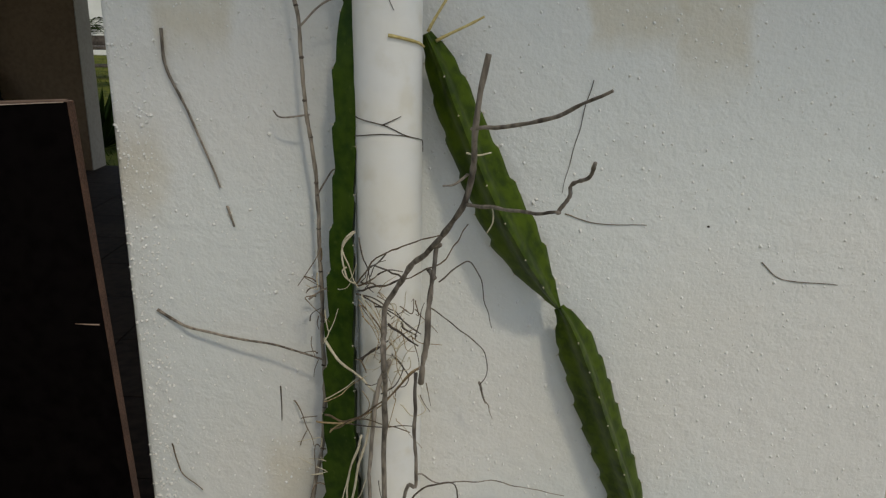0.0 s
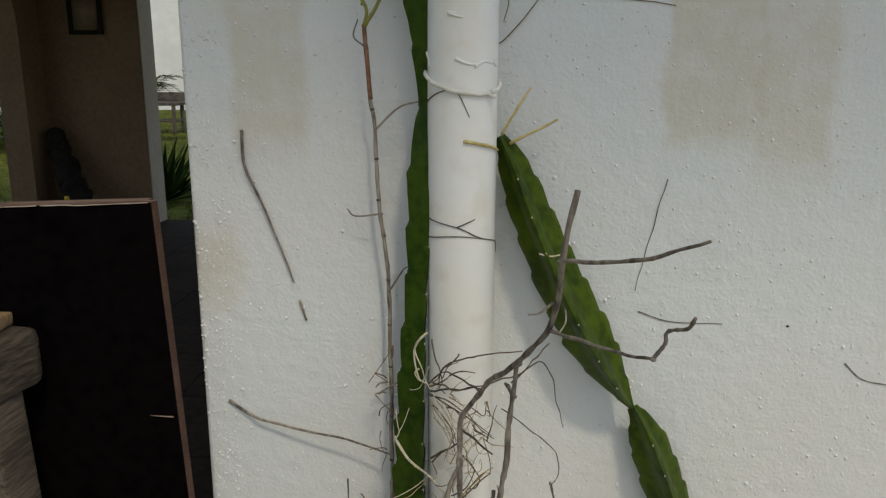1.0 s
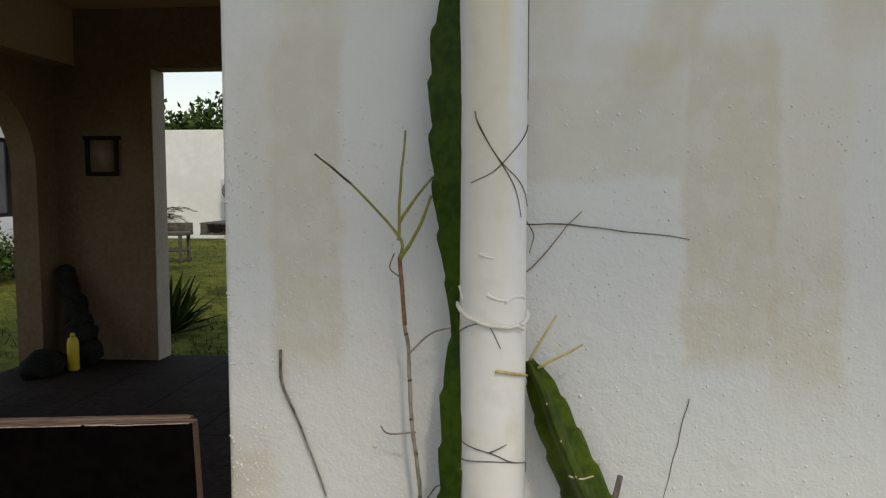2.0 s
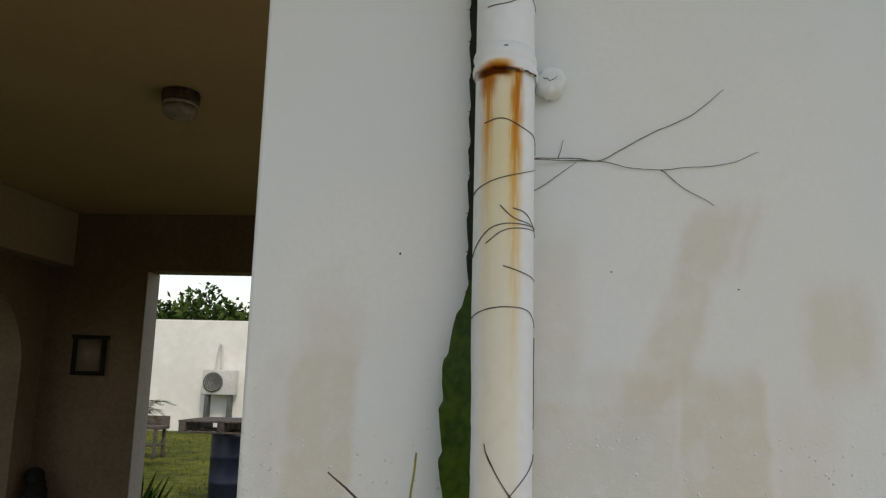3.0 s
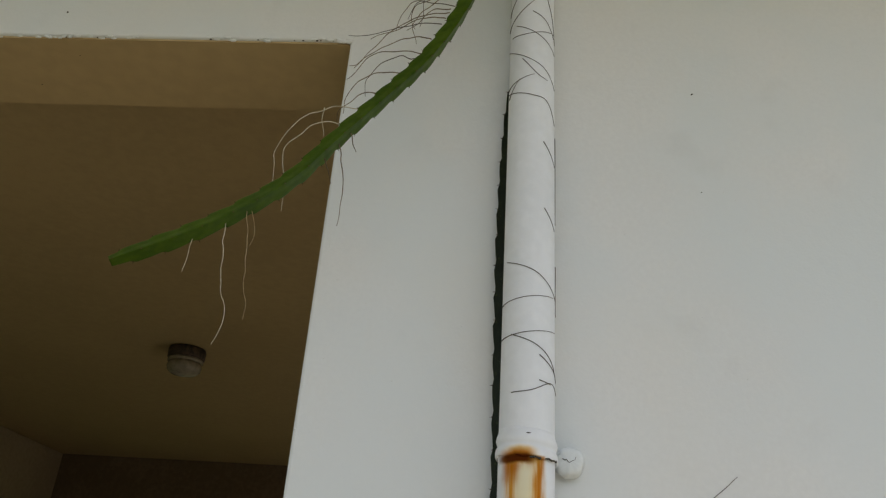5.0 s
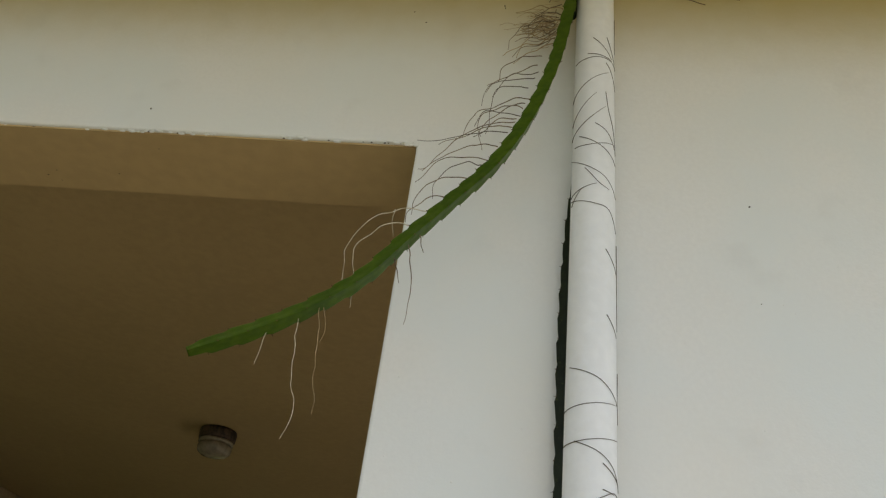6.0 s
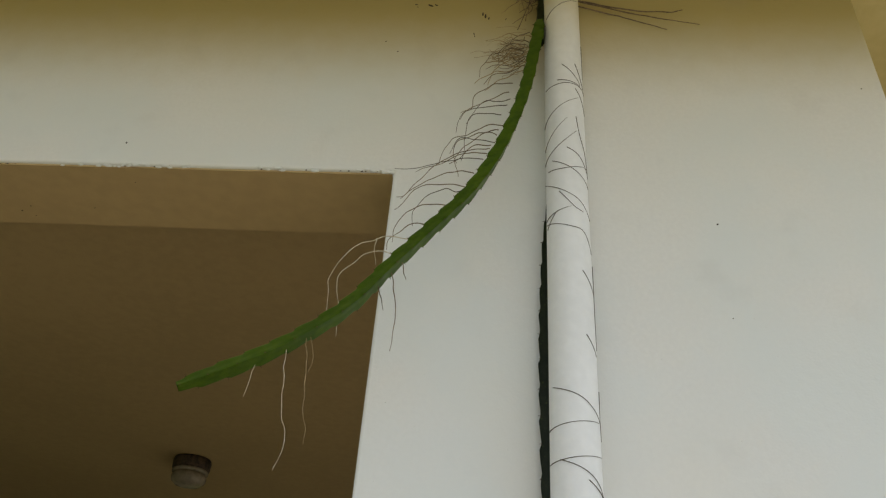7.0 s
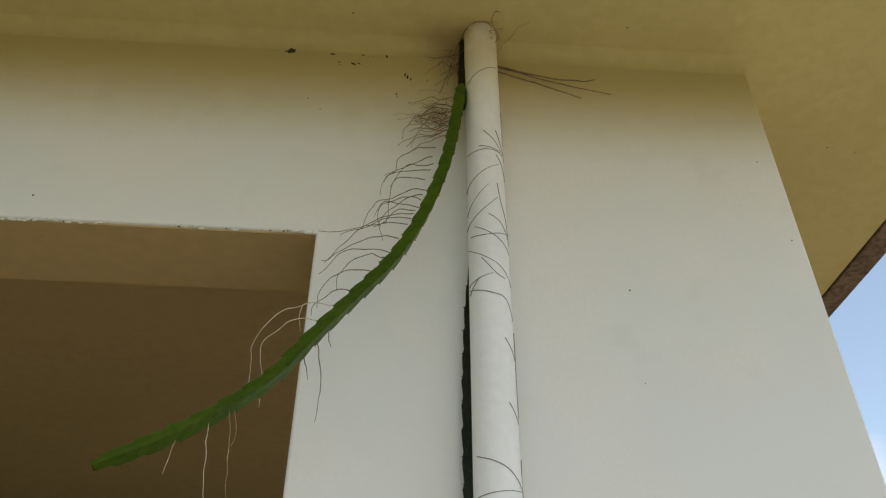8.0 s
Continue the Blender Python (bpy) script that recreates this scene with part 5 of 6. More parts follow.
strand(tangle, "root", M_ROOTDARK, 0.0010, (-0.026, -0.117, 0.742), (-0.015, -0.123, 0.758), (-0.005, -0.117, 0.762), wiggle=0.0025)
strand(tangle, "root", M_ROOTPALE, 0.0005, (-0.0, -0.105, 0.737), (0.012, -0.111, 0.749), (0.022, -0.105, 0.738), wiggle=0.0025)
strand(tangle, "root", M_ROOTTAN, 0.0005, (-0.007, -0.113, 0.823), (0.004, -0.119, 0.839), (0.016, -0.113, 0.846), wiggle=0.0025)
strand(tangle, "root", M_ROOTTAN, 0.0006, (-0.024, -0.121, 0.799), (-0.01, -0.127, 0.785), (-0.002, -0.121, 0.758), wiggle=0.0025)
strand(tangle, "root", M_ROOTPALE, 0.0007, (0.003, -0.109, 0.703), (0.014, -0.115, 0.728), (0.022, -0.109, 0.748), (0.032, -0.115, 0.762), wiggle=0.0025)
strand(tangle, "root", M_ROOT, 0.0008, (-0.021, -0.117, 0.728), (-0.025, -0.123, 0.745), (-0.034, -0.117, 0.745), wiggle=0.0025)
# pale and dark rootlets over the cactus and beside the climber
strand(tangle, "root", M_ROOTPALE, 0.0008, (-0.07, -0.095, 0.795), (-0.07, -0.095, 0.783), (-0.067, -0.095, 0.769), (-0.064, -0.095, 0.772), (-0.06, -0.095, 0.782), (-0.055, -0.095, 0.797), wiggle=0.0015)
strand(tangle, "root", M_ROOTPALE, 0.0009, (-0.066, -0.095, 0.769), (-0.068, -0.095, 0.762), (-0.073, -0.095, 0.753), wiggle=0.0015)
strand(tangle, "root", M_ROOTPALE, 0.0008, (-0.049, -0.099, 0.727), (-0.042, -0.099, 0.724), (-0.036, -0.099, 0.72), wiggle=0.0015)
strand(tangle, "root", M_ROOTTAN, 0.0006, (-0.03, -0.105, 0.813), (-0.018, -0.105, 0.795), (-0.004, -0.105, 0.776), (0.0, -0.105, 0.76), wiggle=0.0015)
strand(tangle, "root", M_ROOTTAN, 0.0006, (-0.022, -0.108, 0.813), (-0.008, -0.108, 0.793), (0.0, -0.108, 0.765), wiggle=0.0015)
strand(tangle, "root", M_ROOT, 0.0006, (-0.029, -0.104, 0.806), (-0.019, -0.104, 0.791), (-0.008, -0.104, 0.776), wiggle=0.0015)
strand(tangle, "root", M_ROOTTAN, 0.0005, (-0.015, -0.105, 0.812), (-0.008, -0.105, 0.797), (-0.003, -0.105, 0.78), wiggle=0.0015)
strand(tangle, "root", M_ROOTDARK, 0.0009, (0.008, -0.11, 0.749), (0.019, -0.11, 0.735), (0.027, -0.11, 0.721), (0.023, -0.11, 0.709), (0.014, -0.11, 0.706), (0.012, -0.11, 0.695), wiggle=0.0015)
strand(tangle, "root", M_ROOTDARK, 0.0009, (0.003, -0.115, 0.872), (-0.008, -0.115, 0.858), (-0.016, -0.115, 0.852), (-0.019, -0.115, 0.834), (-0.011, -0.115, 0.825), wiggle=0.0015)
strand(tangle, "root", M_ROOTDARK, 0.0009, (-0.027, -0.112, 0.887), (-0.023, -0.112, 0.865), (-0.018, -0.112, 0.853), (-0.016, -0.112, 0.836), (-0.022, -0.112, 0.828), wiggle=0.0015)
strand(tangle, "root", M_ROOTDARK, 0.0011, (-0.011, -0.11, 0.806), (-0.003, -0.11, 0.805), (0.004, -0.11, 0.798), (0.007, -0.11, 0.795), wiggle=0.0015)
strand(tangle, "root", M_ROOT, 0.0007, (-0.008, -0.112, 0.82), (0.004, -0.112, 0.812), (0.01, -0.112, 0.806), wiggle=0.0015)
strand(tangle, "root", M_ROOTDARK, 0.0008, (-0.023, -0.11, 0.71), (-0.016, -0.11, 0.709), (-0.008, -0.11, 0.713), wiggle=0.0015)
strand(climber, "rootlet", M_ROOTDARK, 0.0008, (-0.101, -0.03, 0.754), (-0.1, -0.03, 0.761), (-0.095, -0.03, 0.767), (-0.086, -0.03, 0.772), wiggle=0.001)
strand(climber, "rootlet", M_ROOT, 0.0007, (-0.09, -0.03, 0.761), (-0.092, -0.03, 0.752), (-0.09, -0.03, 0.743), wiggle=0.001)
strand(climber, "rootlet", M_ROOT, 0.0006, (-0.099, -0.03, 0.734), (-0.1, -0.03, 0.721), (-0.096, -0.03, 0.706), (-0.092, -0.03, 0.702), wiggle=0.001)
strand(climber, "rootlet", M_ROOT, 0.0006, (-0.092, -0.03, 0.702), (-0.097, -0.03, 0.69), (-0.099, -0.03, 0.679), wiggle=0.001)
strand(climber, "rootlet", M_TWIG, 0.0017, (-0.101, -0.03, 0.783), (-0.092, -0.03, 0.79), (-0.078, -0.03, 0.799), wiggle=0.001)
# short fine rootlets between the stems
for i in range(24):
    p = Vector((rnd.gauss(0.004, 0.014), -0.10 + rnd.uniform(-0.03, 0.008), rnd.choice((rnd.gauss(0.80, 0.02), rnd.gauss(0.74, 0.03)))))
    pts = [p]
    for k in range(3):
        q = pts[-1] + Vector((rnd.gauss(0.002, 0.009), rnd.gauss(0, 0.004), rnd.gauss(-0.008, 0.012)))
        q.y = min(q.y, -0.091)
        pts.append(q)
    strand(tangle, "root", rnd.choice((M_ROOTPALE, M_ROOTTAN, M_ROOT)), rnd.uniform(0.0004, 0.0008), *pts, wiggle=0.003)
# small pale roots feeling along the climber and cactus
feelers = thing("feeler_roots", "fine pale roots along the edge of the cactus", "roots")
for i in range(12):
    z = rnd.uniform(0.5, 0.86)
    p = Vector((-0.085 + rnd.uniform(-0.004, 0.008), -0.055, z))
    pts = [p, p + Vector((rnd.uniform(-0.02, 0.012), -0.006, rnd.uniform(-0.02, 0.02))), p + Vector((rnd.uniform(-0.03, 0.03), -0.004, rnd.uniform(-0.05, 0.03)))]
    part("root", tube(bmesh.new(), pts, 0.0009, 0.0004, 4, 5, 0.004, 0.3, i), M_ROOTPALE if i % 2 else M_ROOT, feelers)


# ---- in the porch opening ----
stack = thing("plywood_stack", "black film-faced plywood sheets stacked on edge, brown edges worn", "plywood")
lean = pose(-0.3095, -0.056, -0.055, 0, -2.6, 0)
FOOT = PAVE + 0.055 + 0.002
for i in range(3):
    y0 = 0.0005 + i * 0.0177
    bm = bmesh.new()
    add_box(bm, (-1.22 + 0.01 * i, y0, FOOT), (-0.013 * i, y0 + 0.0175, 1.078 - 0.004 * (i == 2)), 0.0020, 0)
    bm.normal_update()
    for f in bm.faces:
        f.material_index = 1 if abs(f.normal.x) > 0.6 else 2 if f.normal.z > 0.6 else 0
    bmesh.ops.transform(bm, matrix=lean, verts=bm.verts)
    part("sheet", bm, (M_FILM, M_PLY, M_PLYTOP), stack, smooth=False)
for x0, x1 in ((-1.18, -0.92), (-0.90, -0.61), (-0.60, -0.52), (-0.50, -0.33), (-0.32, -0.14), (-0.135, -0.004)):
    bm = tube(bmesh.new(), [(x0, -0.0002, 1.0772), ((x0 + x1) / 2, -0.0006, 1.0766), (x1, -0.0002, 1.0772)], 0.0009, 0.0006, 5, 6, 0.0008, 0.5, int(x0 * 50))
    bmesh.ops.transform(bm, matrix=lean, verts=bm.verts)
    part("chipped_edge", bm, M_CHIP, stack, "pale splintered edge of the film")
for z, x in ((0.81, 0.03), (0.55, 0.02)):
    bm = tube(bmesh.new(), [(-0.006, -0.0004, z), (-0.006 - x, -0.0004, z + 0.002)], 0.0012, 0.0006, 4, 3)
    bmesh.ops.transform(bm, matrix=lean, verts=bm.verts)
    part("scratch", bm, M_PLYTOP, stack, "pale scratch in the film")

trestle = thing("wooden_trestle", "weathered grey timber trestle standing beside the plywood", "trestle")
part("top_beam", box((-0.62, -0.55, 0.803), (-0.497, -0.075, 0.875), 0.014, Matrix.Translation((-0.503, -0.075, 0)) @ Matrix.Rotation(radians(-9), 4, "Z") @ Matrix.Translation((0.503, 0.075, 0))), M_WOOD, trestle)
part("leg", box((-0.60, -0.16, PAVE), (-0.512, -0.10, 0.803), 0.006, Matrix.Translation((-0.55, -0.1, 0.8)) @ Matrix.Rotation(radians(-3), 4, "Y") @ Matrix.Translation((0.55, 0.1, -0.8))), M_WOOD, trestle)
part("leg", box((-0.60, -0.50, PAVE), (-0.512, -0.44, 0.803), 0.006), M_WOOD, trestle)
plank = thing("plank", "pale sawn plank lying on the trestle", "plank")
part("board", box((-1.1, -0.22, 0.876), (-0.527, -0.08, 0.892), 0.003, Matrix.Translation((-0.55, -0.1, 0)) @ Matrix.Rotation(radians(4), 4, "Z") @ Matrix.Translation((0.55, 0.1, 0))), M_WOODPALE, plank)

PLAN = PORCH
lamp = thing("ceiling_lamp", "round ceiling lamp with a stained base and frosted bowl", "lamp")
part("base", lathe(bmesh.new(), [(0.080, 0.0), (0.084, -0.012), (0.082, -0.045), (0.074, -0.05)], (-1.432, 2.232, 2.70)), M_LAMPBASE, lamp, "rust-stained dark metal base")
part("ring", lathe(bmesh.new(), [(0.073, -0.048), (0.079, -0.052), (0.079, -0.062), (0.073, -0.066)], (-1.432, 2.232, 2.70)), M_LAMPGLASS, lamp)
part("bowl", lathe(bmesh.new(), [(0.072, -0.066), (0.077, -0.082), (0.073, -0.100), (0.056, -0.114), (0.03, -0.121), (0.004, -0.123)], (-1.432, 2.232, 2.70)), M_LAMPGLASS, lamp, "frosted glass bowl")

picture = thing("picture_frame", "small dark framed picture on the back wall", "picture")
X0, X1, Z0, Z1 = -3.262, -3.0, 1.437, 1.712
for lo, hi in (((X0, 4.826, Z0), (X0 + 0.03, 4.848, Z1)), ((X1 - 0.03, 4.826, Z0), (X1, 4.848, Z1)), ((X0 + 0.031, 4.827, Z0), (X1 - 0.031, 4.848, Z0 + 0.03)), ((X0 - 0.012, 4.822, Z1 + 0.001), (X1 + 0.02, 4.848, Z1 + 0.028))):
    part("rail", box(lo, hi, 0.003), M_BLACK, picture)
part("print", box((X0 + 0.031, 4.838, Z0 + 0.031), (X1 - 0.031, 4.846, Z1 - 0.001)), M_PRINT, picture)

bag = thing("gig_bag", "dark soft bag leaning against the back wall", "bag")
bm = tube(bmesh.new(), [(-3.17, 4.60, 0.09), (-3.22, 4.63, 0.25), (-3.29, 4.67, 0.42), (-3.36, 4.71, 0.60), (-3.39, 4.73, 0.70)], 0.115, 0.055, 12, 6, 0.02, 0.3)
ball(bm, (-3.16, 4.60, 0.10), 0.10, (1, 0.7, 1), 2)
part("body", bm, M_BLACK, bag)
part("head", ball(bmesh.new(), (-3.40, 4.74, 0.70), 0.075, (1, 0.7, 0.8), 2), M_BLACK, bag)
bag2 = thing("dark_bundle", "low dark bundle on the porch floor", "bundle")
bm = bmesh.new()
ball(bm, (-3.36, 4.35, 0.06), 0.16, (0.8, 1.4, 0.7), 3)
for v in bm.verts:
    v.co += Vector(noise.noise_vector(v.co * 14)) * 0.025
    v.co.z = max(v.co.z, 0.001)
part("bundle_body", bm, M_BLACK, bag2)
bottle = thing("bottle", "yellow plastic bottle standing on the porch floor", "bottle")
part("body", lathe(bmesh.new(), [(0.035, 0.0), (0.042, 0.006), (0.042, 0.20), (0.034, 0.235), (0.018, 0.25)], (-3.21, 4.48, 0.0), 20), M_YELLOW, bottle)
part("cap", lathe(bmesh.new(), [(0.017, 0.25), (0.017, 0.272), (0.012, 0.276)], (-3.21, 4.48, 0.0), 16), M_YELLOW, bottle)


# ---- the yard ----
tagged(link("wall_garden", box((-20.0, 21.3, -0.12), (6.0, 21.55, 3.06), 0.02), M_YARDWALL, smooth=False), "long white rendered yard wall", "wall", kind="structure")

ac = thing("air_conditioner", "white outdoor air conditioning unit on the yard wall", "air conditioner")
part("case", box((-8.33, 20.90, 0.94), (-7.40, 21.24, 1.64), 0.02), M_METAL, ac)
bm = lathe(bmesh.new(), [(0.27, 0.0), (0.28, 0.01), (0.28, 0.03), (0.25, 0.034), (0.05, 0.03)], (0, 0, 0), 32)
bmesh.ops.transform(bm, matrix=pose(-8.01, 20.895, 1.29, 90, 0, 0), verts=bm.verts)
grille = part("fan_grille", bm, M_GREY, ac, "round grey fan grille")
bm = bmesh.new()
for k in range(4):
    bmesh.ops.create_cone(bm, segments=32, radius1=0.05 + 0.06 * k, radius2=0.055 + 0.06 * k, depth=0.01)
bmesh.ops.transform(bm, matrix=pose(-8.01, 20.855, 1.29, 90, 0, 0), verts=bm.verts)
part("guard_ring", bm, M_METAL, grille)
for x in (-8.2, -7.55):
    part("foot", box((x - 0.05, 20.95, 0.0), (x + 0.05, 21.2, 0.94), 0.01), M_GREY, ac)
    part("foot_base", box((x - 0.09, 20.93, -0.12), (x + 0.09, 21.22, 0.0), 0.01), M_CONC, ac)
part("conduit", tube(bmesh.new(), [(-8.09, 21.22, 1.63), (-8.05, 21.22, 2.0), (-8.02, 21.22, 2.28), (-7.97, 21.22, 2.36), (-7.93, 21.22, 2.30), (-7.92, 21.22, 2.0), (-7.92, 21.22, 1.63)], 0.03, 0.03, 8, 5), M_METAL, ac, "pale bent pipe cover")

barrel = thing("barrel", "dark blue plastic barrel standing on the lawn", "barrel")
part("body", lathe(bmesh.new(), [(0.27, -0.12), (0.285, -0.10), (0.29, 0.10), (0.30, 0.12), (0.29, 0.14), (0.29, 0.42), (0.30, 0.44), (0.29, 0.46), (0.29, 0.70), (0.275, 0.735), (0.25, 0.745)], (-3.40, 9.22, 0), 32), M_BLUE, barrel)
pallet = thing("pallet", "dark wooden pallet lying on the barrel", "pallet")
for k in range(6):
    part("board", box((-3.97, 8.72 + 0.17 * k, 0.882), (-2.87, 8.84 + 0.17 * k, 0.905), 0.004), M_PALLET, pallet)
for x in (-3.96, -3.47, -2.97):
    part("stringer", box((x, 8.72, 0.77), (x + 0.09, 9.69, 0.88), 0.004), M_PALLET, pallet)
for y in (8.72, 9.15, 9.57):
    part("bottom_board", box((-3.97, y, 0.748), (-2.87, y + 0.12, 0.769), 0.004), M_PALLET, pallet)

bench = thing("bench", "rough grey wooden bench on the lawn", "bench")
part("seat", box((-7.6, 13.8, 0.42), (-6.40, 14.3, 0.48), 0.01), M_PALLET, bench)
part("backboard", box((-7.6, 14.3, 0.48), (-6.42, 14.34, 0.66), 0.01), M_PALLET, bench)
part("shelf", box((-7.55, 13.85, 0.10), (-6.47, 14.25, 0.14), 0.01), M_PALLET, bench)
for x, y in ((-7.55, 13.84), (-6.48, 13.84), (-7.55, 14.24), (-6.48, 14.24)):
    part("leg", box((x - 0.03, y - 0.03, -0.12), (x + 0.03, y + 0.03, 0.42), 0.005), M_PALLET, bench)


def leaf(bm, a, b, w, up=Vector((0, 0, 1)), fold=0.25):
    """A folded leaf blade from a to b."""
    a, b = Vector(a), Vector(b)
    side = (b - a).cross(up)
    side = side.normalized() * w if side.length > 1e-6 else Vector((w, 0, 0))
    m = a.lerp(b, 0.45)
    lift = (b - a).cross(side).normalized() * w * fold
    v = [bm.verts.new(p) for p in (a, m + side + lift, b, m - side + lift, m)]
    for f in ((0, 1, 4), (1, 2, 4), (2, 3, 4), (3, 0, 4)):
        bm.faces.new([v[i] for i in f])


def frond(bm, root, tip, sag, width, pairs):
    root, tip = Vector(root), Vector(tip)
    mid = root.lerp(tip, 0.5) + Vector((0, 0, sag))
    line = smooth_line([root, mid, tip], 8)
    tube(bm, [root, mid, tip], 0.008, 0.003, 4, 5)
    for i in range(pairs):
        t = 0.12 + 0.88 * i / (pairs - 1)
        p = line[min(int(t * (len(line) - 1)), len(line) - 2)]
        d = (tip - root).normalized()
        s = d.cross(Vector((0, 0, 1))).normalized()
        for sgn in (-1, 1):
            l = width * (0.35 + 0.65 * math.sin(math.pi * min(t + 0.12, 1)))
            leaf(bm, p, p + (s * sgn * 0.8 + d * 0.6 + Vector((0, 0, -0.15))) * l, 0.02 + 0.04 * width)


def fronded(name, label, base, height, reach, count, trunk):
    t = thing(name, label, "palm")
    part("trunk", tube(bmesh.new(), [base, (base[0], base[1], base[2] + trunk)], 0.08, 0.06, 10, 4, 0.01, 0.3), M_BARK, t)
    top = Vector(base) + Vector((0, 0, trunk))
    for i in range(count):
        a = 2 * math.pi * i / count + rnd.uniform(-0.2, 0.2)
        r = reach * rnd.uniform(0.7, 1.1)
        bm = bmesh.new()
        frond(bm, top, top + Vector((math.cos(a) * r, math.sin(a) * r, height * rnd.uniform(0.2, 1.0))), reach * 0.28, reach * 0.35, 13)
        part("frond", bm, M_PALM, t, smooth=False)
    return t


def rosette(label, base, count, length, width):
    """A low plant of stiff broad blades from one base."""
    t = thing("agave", label, "plant", "low plants by the doorway")
    b = Vector(base)
    for i in range(count):
        a = 2.4 * i
        lift = 0.25 + 0.75 * (i / count)
        d = Vector((math.cos(a) * (1.1 - 0.75 * lift), math.sin(a) * (1.1 - 0.75 * lift), lift)).normalized()
        bm = bmesh.new()
        leaf(bm, b, b + d * length * rnd.uniform(0.8, 1.1), width * rnd.uniform(0.8, 1.2), Vector((0.1, 0.2, 1)), 0.5)
        part("leaf", bm, M_PALM, t, smooth=False)


rosette("dark green stiff-leaved plant beside the doorway", (-3.40, 6.5, -0.12), 26, 0.55, 0.035)
rosette("dark green stiff-leaved plant on the lawn edge", (-3.55, 6.9, -0.12), 24, 0.62, 0.038)
rosette("dark green stiff-leaved plant in the grass", (-3.85, 7.4, -0.12), 22, 0.60, 0.04)
fronded("small_palm", "small palm with arching leaves on the lawn", (-6.25, 12.2, -0.12), 0.35, 0.75, 14, 0.75)


def tree(label, base, height, spread, leaves, seed):
    rt = random.Random(seed)
    t = thing("tree", label, "tree")
    b = Vector(base)
    fork = b + Vector((rt.uniform(-0.2, 0.2), 0, height * 0.42))
    part("trunk", tube(bmesh.new(), [b, b.lerp(fork, 0.5) + Vector((0.08, 0, 0)), fork], 0.22, 0.15, 10, 5, 0.03, 0.2), M_BARK, t)
    crown = bmesh.new()
    clumps = []
    for i in range(9):
        a = 2 * math.pi * i / 9 + rt.uniform(-0.3, 0.3)
        end = fork + Vector((math.cos(a) * spread * rt.uniform(0.4, 0.9), math.sin(a) * spread * rt.uniform(0.4, 0.9), height * rt.uniform(0.12, 0.5)))
        mid = fork.lerp(end, 0.5) + Vector((0, 0, -0.1 * height * rt.random()))
        part("limb", tube(bmesh.new(), [fork, mid, end], 0.09, 0.03, 7, 5, 0.03), M_BARK, t)
        clumps += [end] + [end + Vector((rt.gauss(0, 0.7), rt.gauss(0, 0.7), rt.gauss(0.1, 0.45))) for _ in range(4)]
    for i in range(leaves):
        c = rt.choice(clumps)
        d = Vector((rt.gauss(0, 1), rt.gauss(0, 1), rt.gauss(0, 1))).normalized()
        p = c + d * rt.uniform(0.1, 0.62)
        o = (d + Vector((rt.gauss(0, 0.5), rt.gauss(0, 0.5), rt.gauss(-0.1, 0.5)))).normalized()
        leaf(crown, p, p + o * rt.uniform(0.16, 0.30), rt.uniform(0.05, 0.09), Vector((rt.gauss(0, 1), rt.gauss(0, 1), rt.gauss(0, 1))).normalized())
    part("crown", crown, M_LEAF, t, smooth=False)


tree("broad green tree rising behind the yard wall", (-10.6, 26.5, -0.12), 4.5, 1.9, 4200, 3)
tree("green tree rising behind the yard wall", (-7.6, 27.5, -0.12), 4.6, 1.6, 3000, 8)
tree("green tree behind the yard wall", (-13.2, 29.5, -0.12), 4.0, 1.6, 2200, 12)

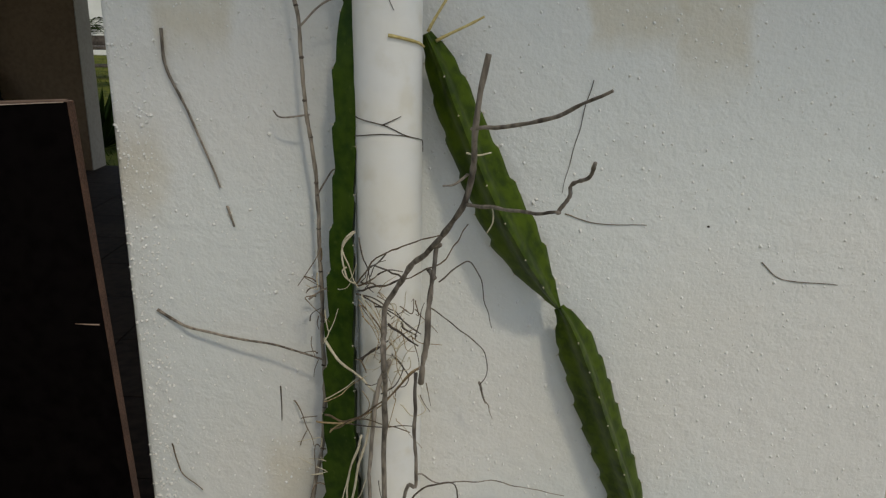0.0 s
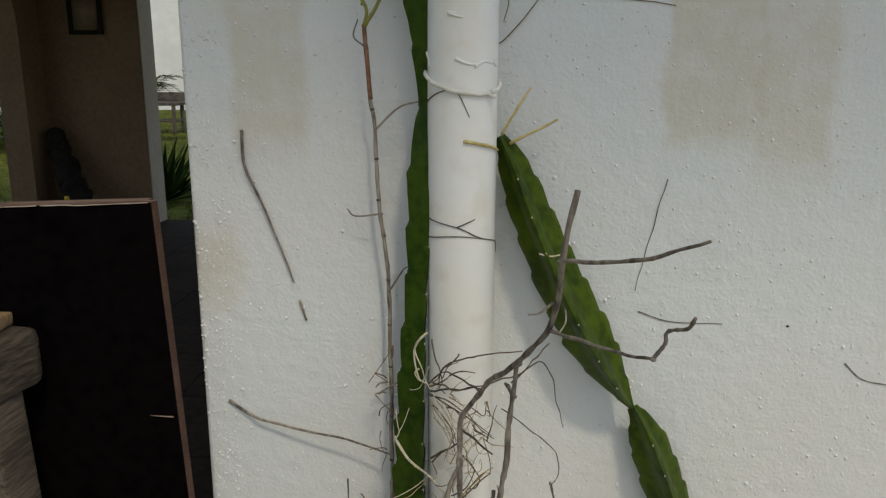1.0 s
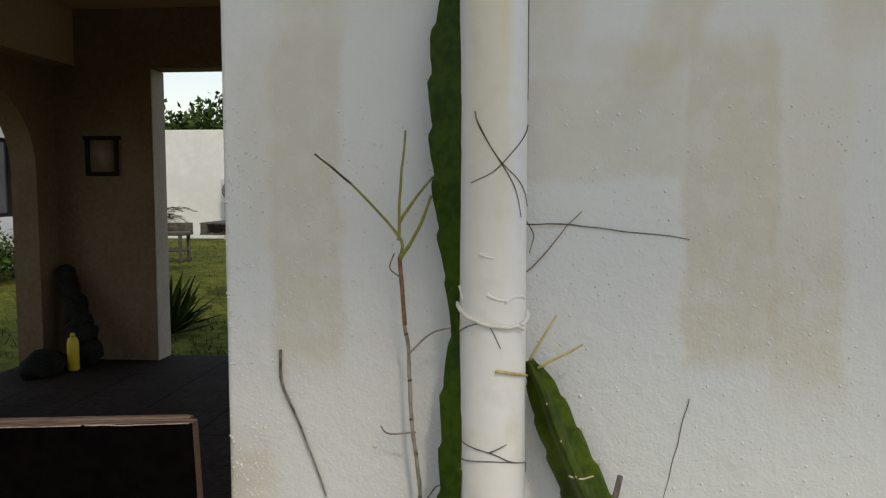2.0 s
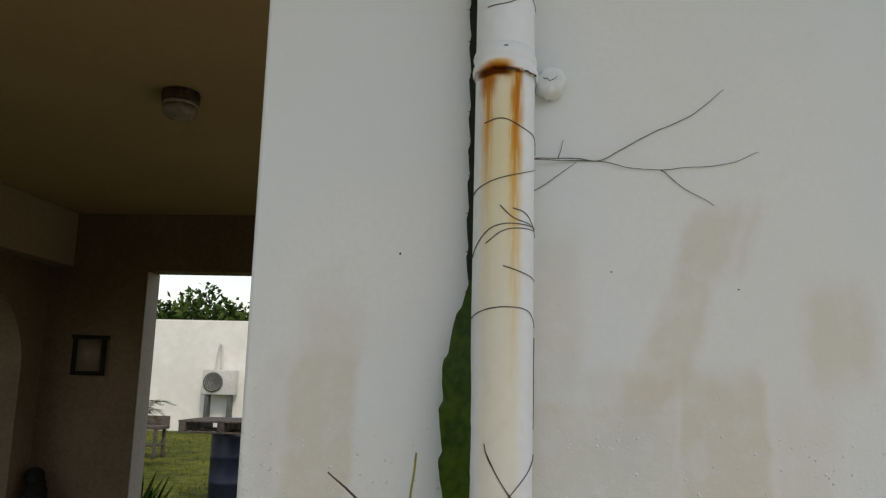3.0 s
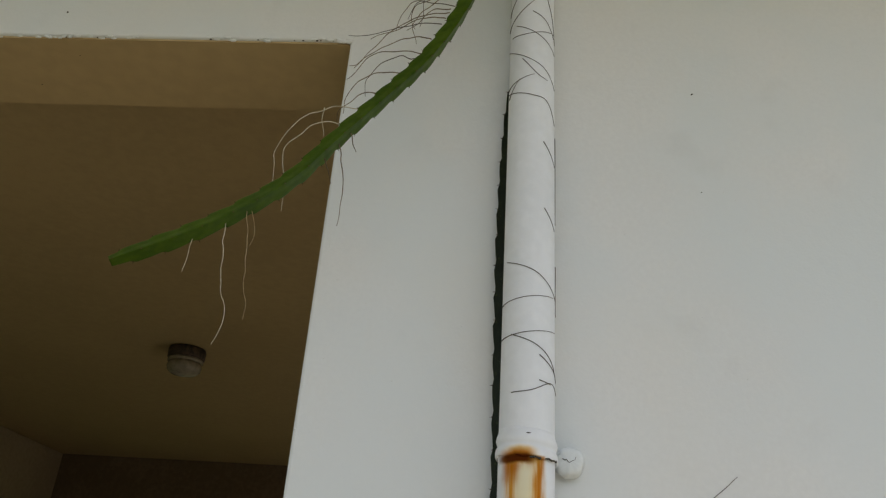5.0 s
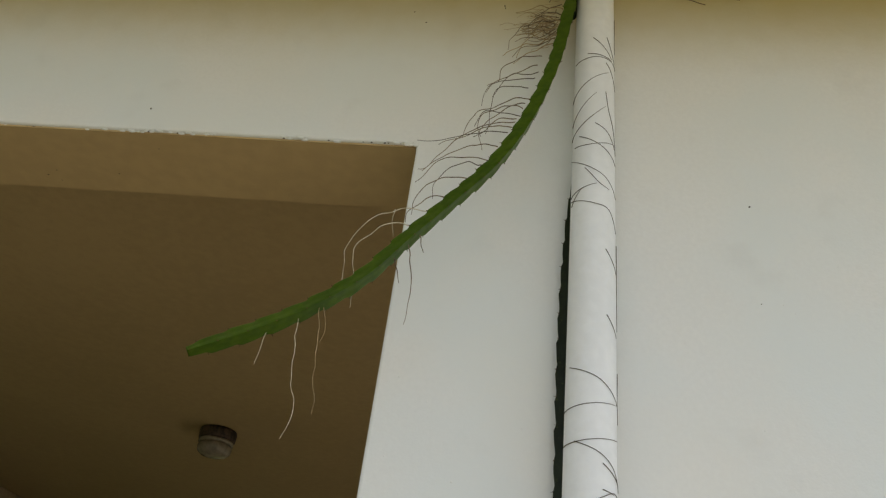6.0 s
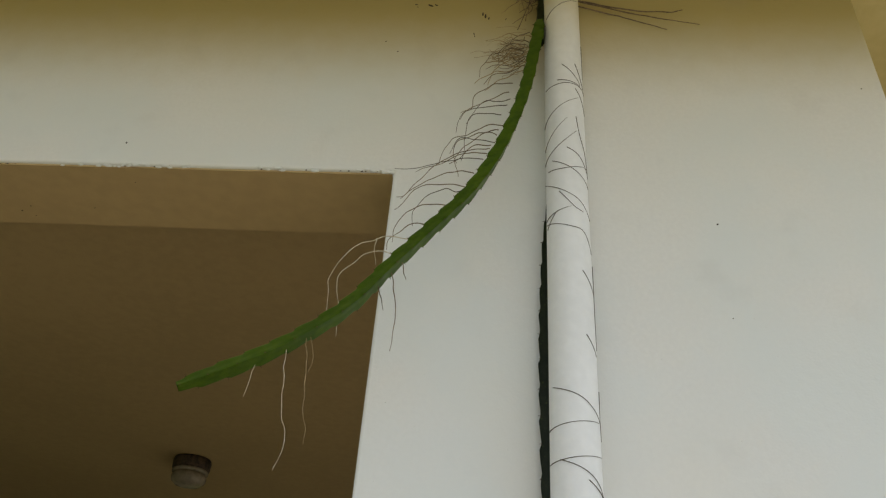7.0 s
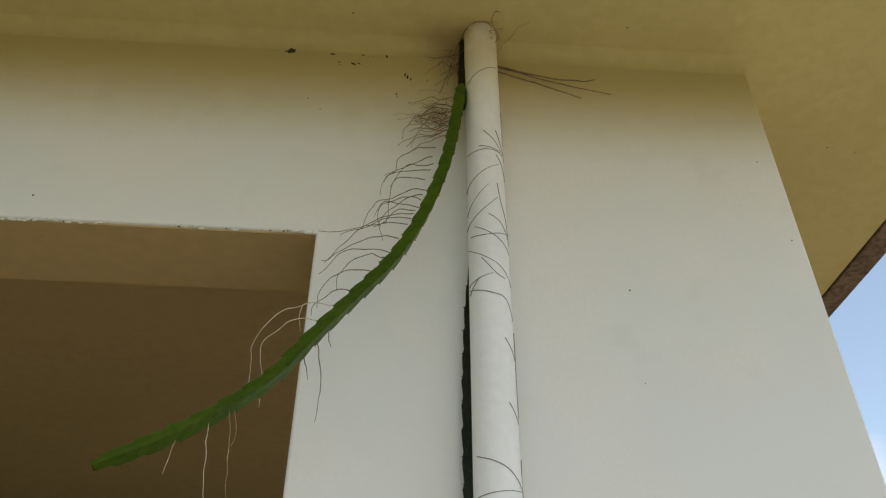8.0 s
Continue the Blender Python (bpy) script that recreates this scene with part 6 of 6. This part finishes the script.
# a white neighbouring house seen through the arch
house = thing("house", "white neighbouring house with a dark window and tiled roof", "house")
bm = bmesh.new()
add_box(bm, (-9.25, 5.0, -0.12), (-9.0, 11.0, 2.75))
add_box(bm, (-9.25, 12.55, -0.12), (-9.0, 15.5, 2.75))
add_box(bm, (-9.25, 11.0, -0.12), (-9.0, 12.55, 0.84))
add_box(bm, (-9.25, 11.0, 2.25), (-9.0, 12.55, 2.75))
part("wall", bm, M_YARDWALL, house, smooth=False)
bm = bmesh.new()
for lo, hi in (((-9.12, 11.0, 0.84), (-9.06, 11.07, 2.25)), ((-9.12, 12.48, 0.84), (-9.06, 12.55, 2.25)), ((-9.12, 11.07, 2.18), (-9.06, 12.48, 2.25)), ((-9.12, 11.07, 0.84), (-9.06, 12.48, 0.91)), ((-9.12, 11.75, 0.91), (-9.06, 11.81, 2.18))):
    add_box(bm, lo, hi)
win = part("window", bm, M_BLACK, house, smooth=False)
part("pane", box((-9.10, 11.07, 0.91), (-9.09, 12.48, 2.18)), M_GLASS, win, smooth=False)
part("roof", box((-10.5, 4.8, 2.75), (-8.7, 15.8, 2.92), 0.02, Matrix.Translation((-9, 0, 2.75)) @ Matrix.Rotation(radians(18), 4, "Y") @ Matrix.Translation((9, 0, -2.75))), M_TILE, house, smooth=False)
for k in range(5):
    bm = bmesh.new()
    c = Vector((-8.2 + rnd.uniform(-0.3, 0.3), 9.6 + 0.75 * k, 0.0))
    for i in range(420):
        d = Vector((rnd.gauss(0, 0.28), rnd.gauss(0, 0.32), abs(rnd.gauss(0.18, 0.2))))
        leaf(bm, c + d, c + d + Vector((rnd.gauss(0, 0.08), rnd.gauss(0, 0.08), rnd.uniform(0, 0.12))), 0.03)
    shrub = thing("shrub", "low green shrub beside the neighbouring house", "shrub", "shrubs along the house")
    part("foliage", bm, M_LEAF, shrub, smooth=False)
    part("stem", tube(bmesh.new(), [(c.x, c.y, -0.12), (c.x + 0.03, c.y, 0.2)], 0.02, 0.012, 6, 3), M_BARK, shrub)

# tufts of grass in the yard
bm = bmesh.new()
for i in range(5200):
    x, y = rnd.uniform(-9.5, -2.0), 5.3 + 15.8 * rnd.random() ** 1.3
    h = rnd.uniform(0.03, 0.10)
    a = rnd.uniform(0, 6.28)
    p = Vector((x, y, -0.12))
    w = Vector((math.cos(a), math.sin(a), 0)) * 0.008
    t = p + Vector((rnd.gauss(0, 0.03), rnd.gauss(0, 0.03), h))
    bm.faces.new([bm.verts.new(p - w), bm.verts.new(p + w), bm.verts.new(t)])
tagged(link("grass", bm, M_BLADE, smooth=False), "short green and yellowed grass blades", "grass", kind="stuff")
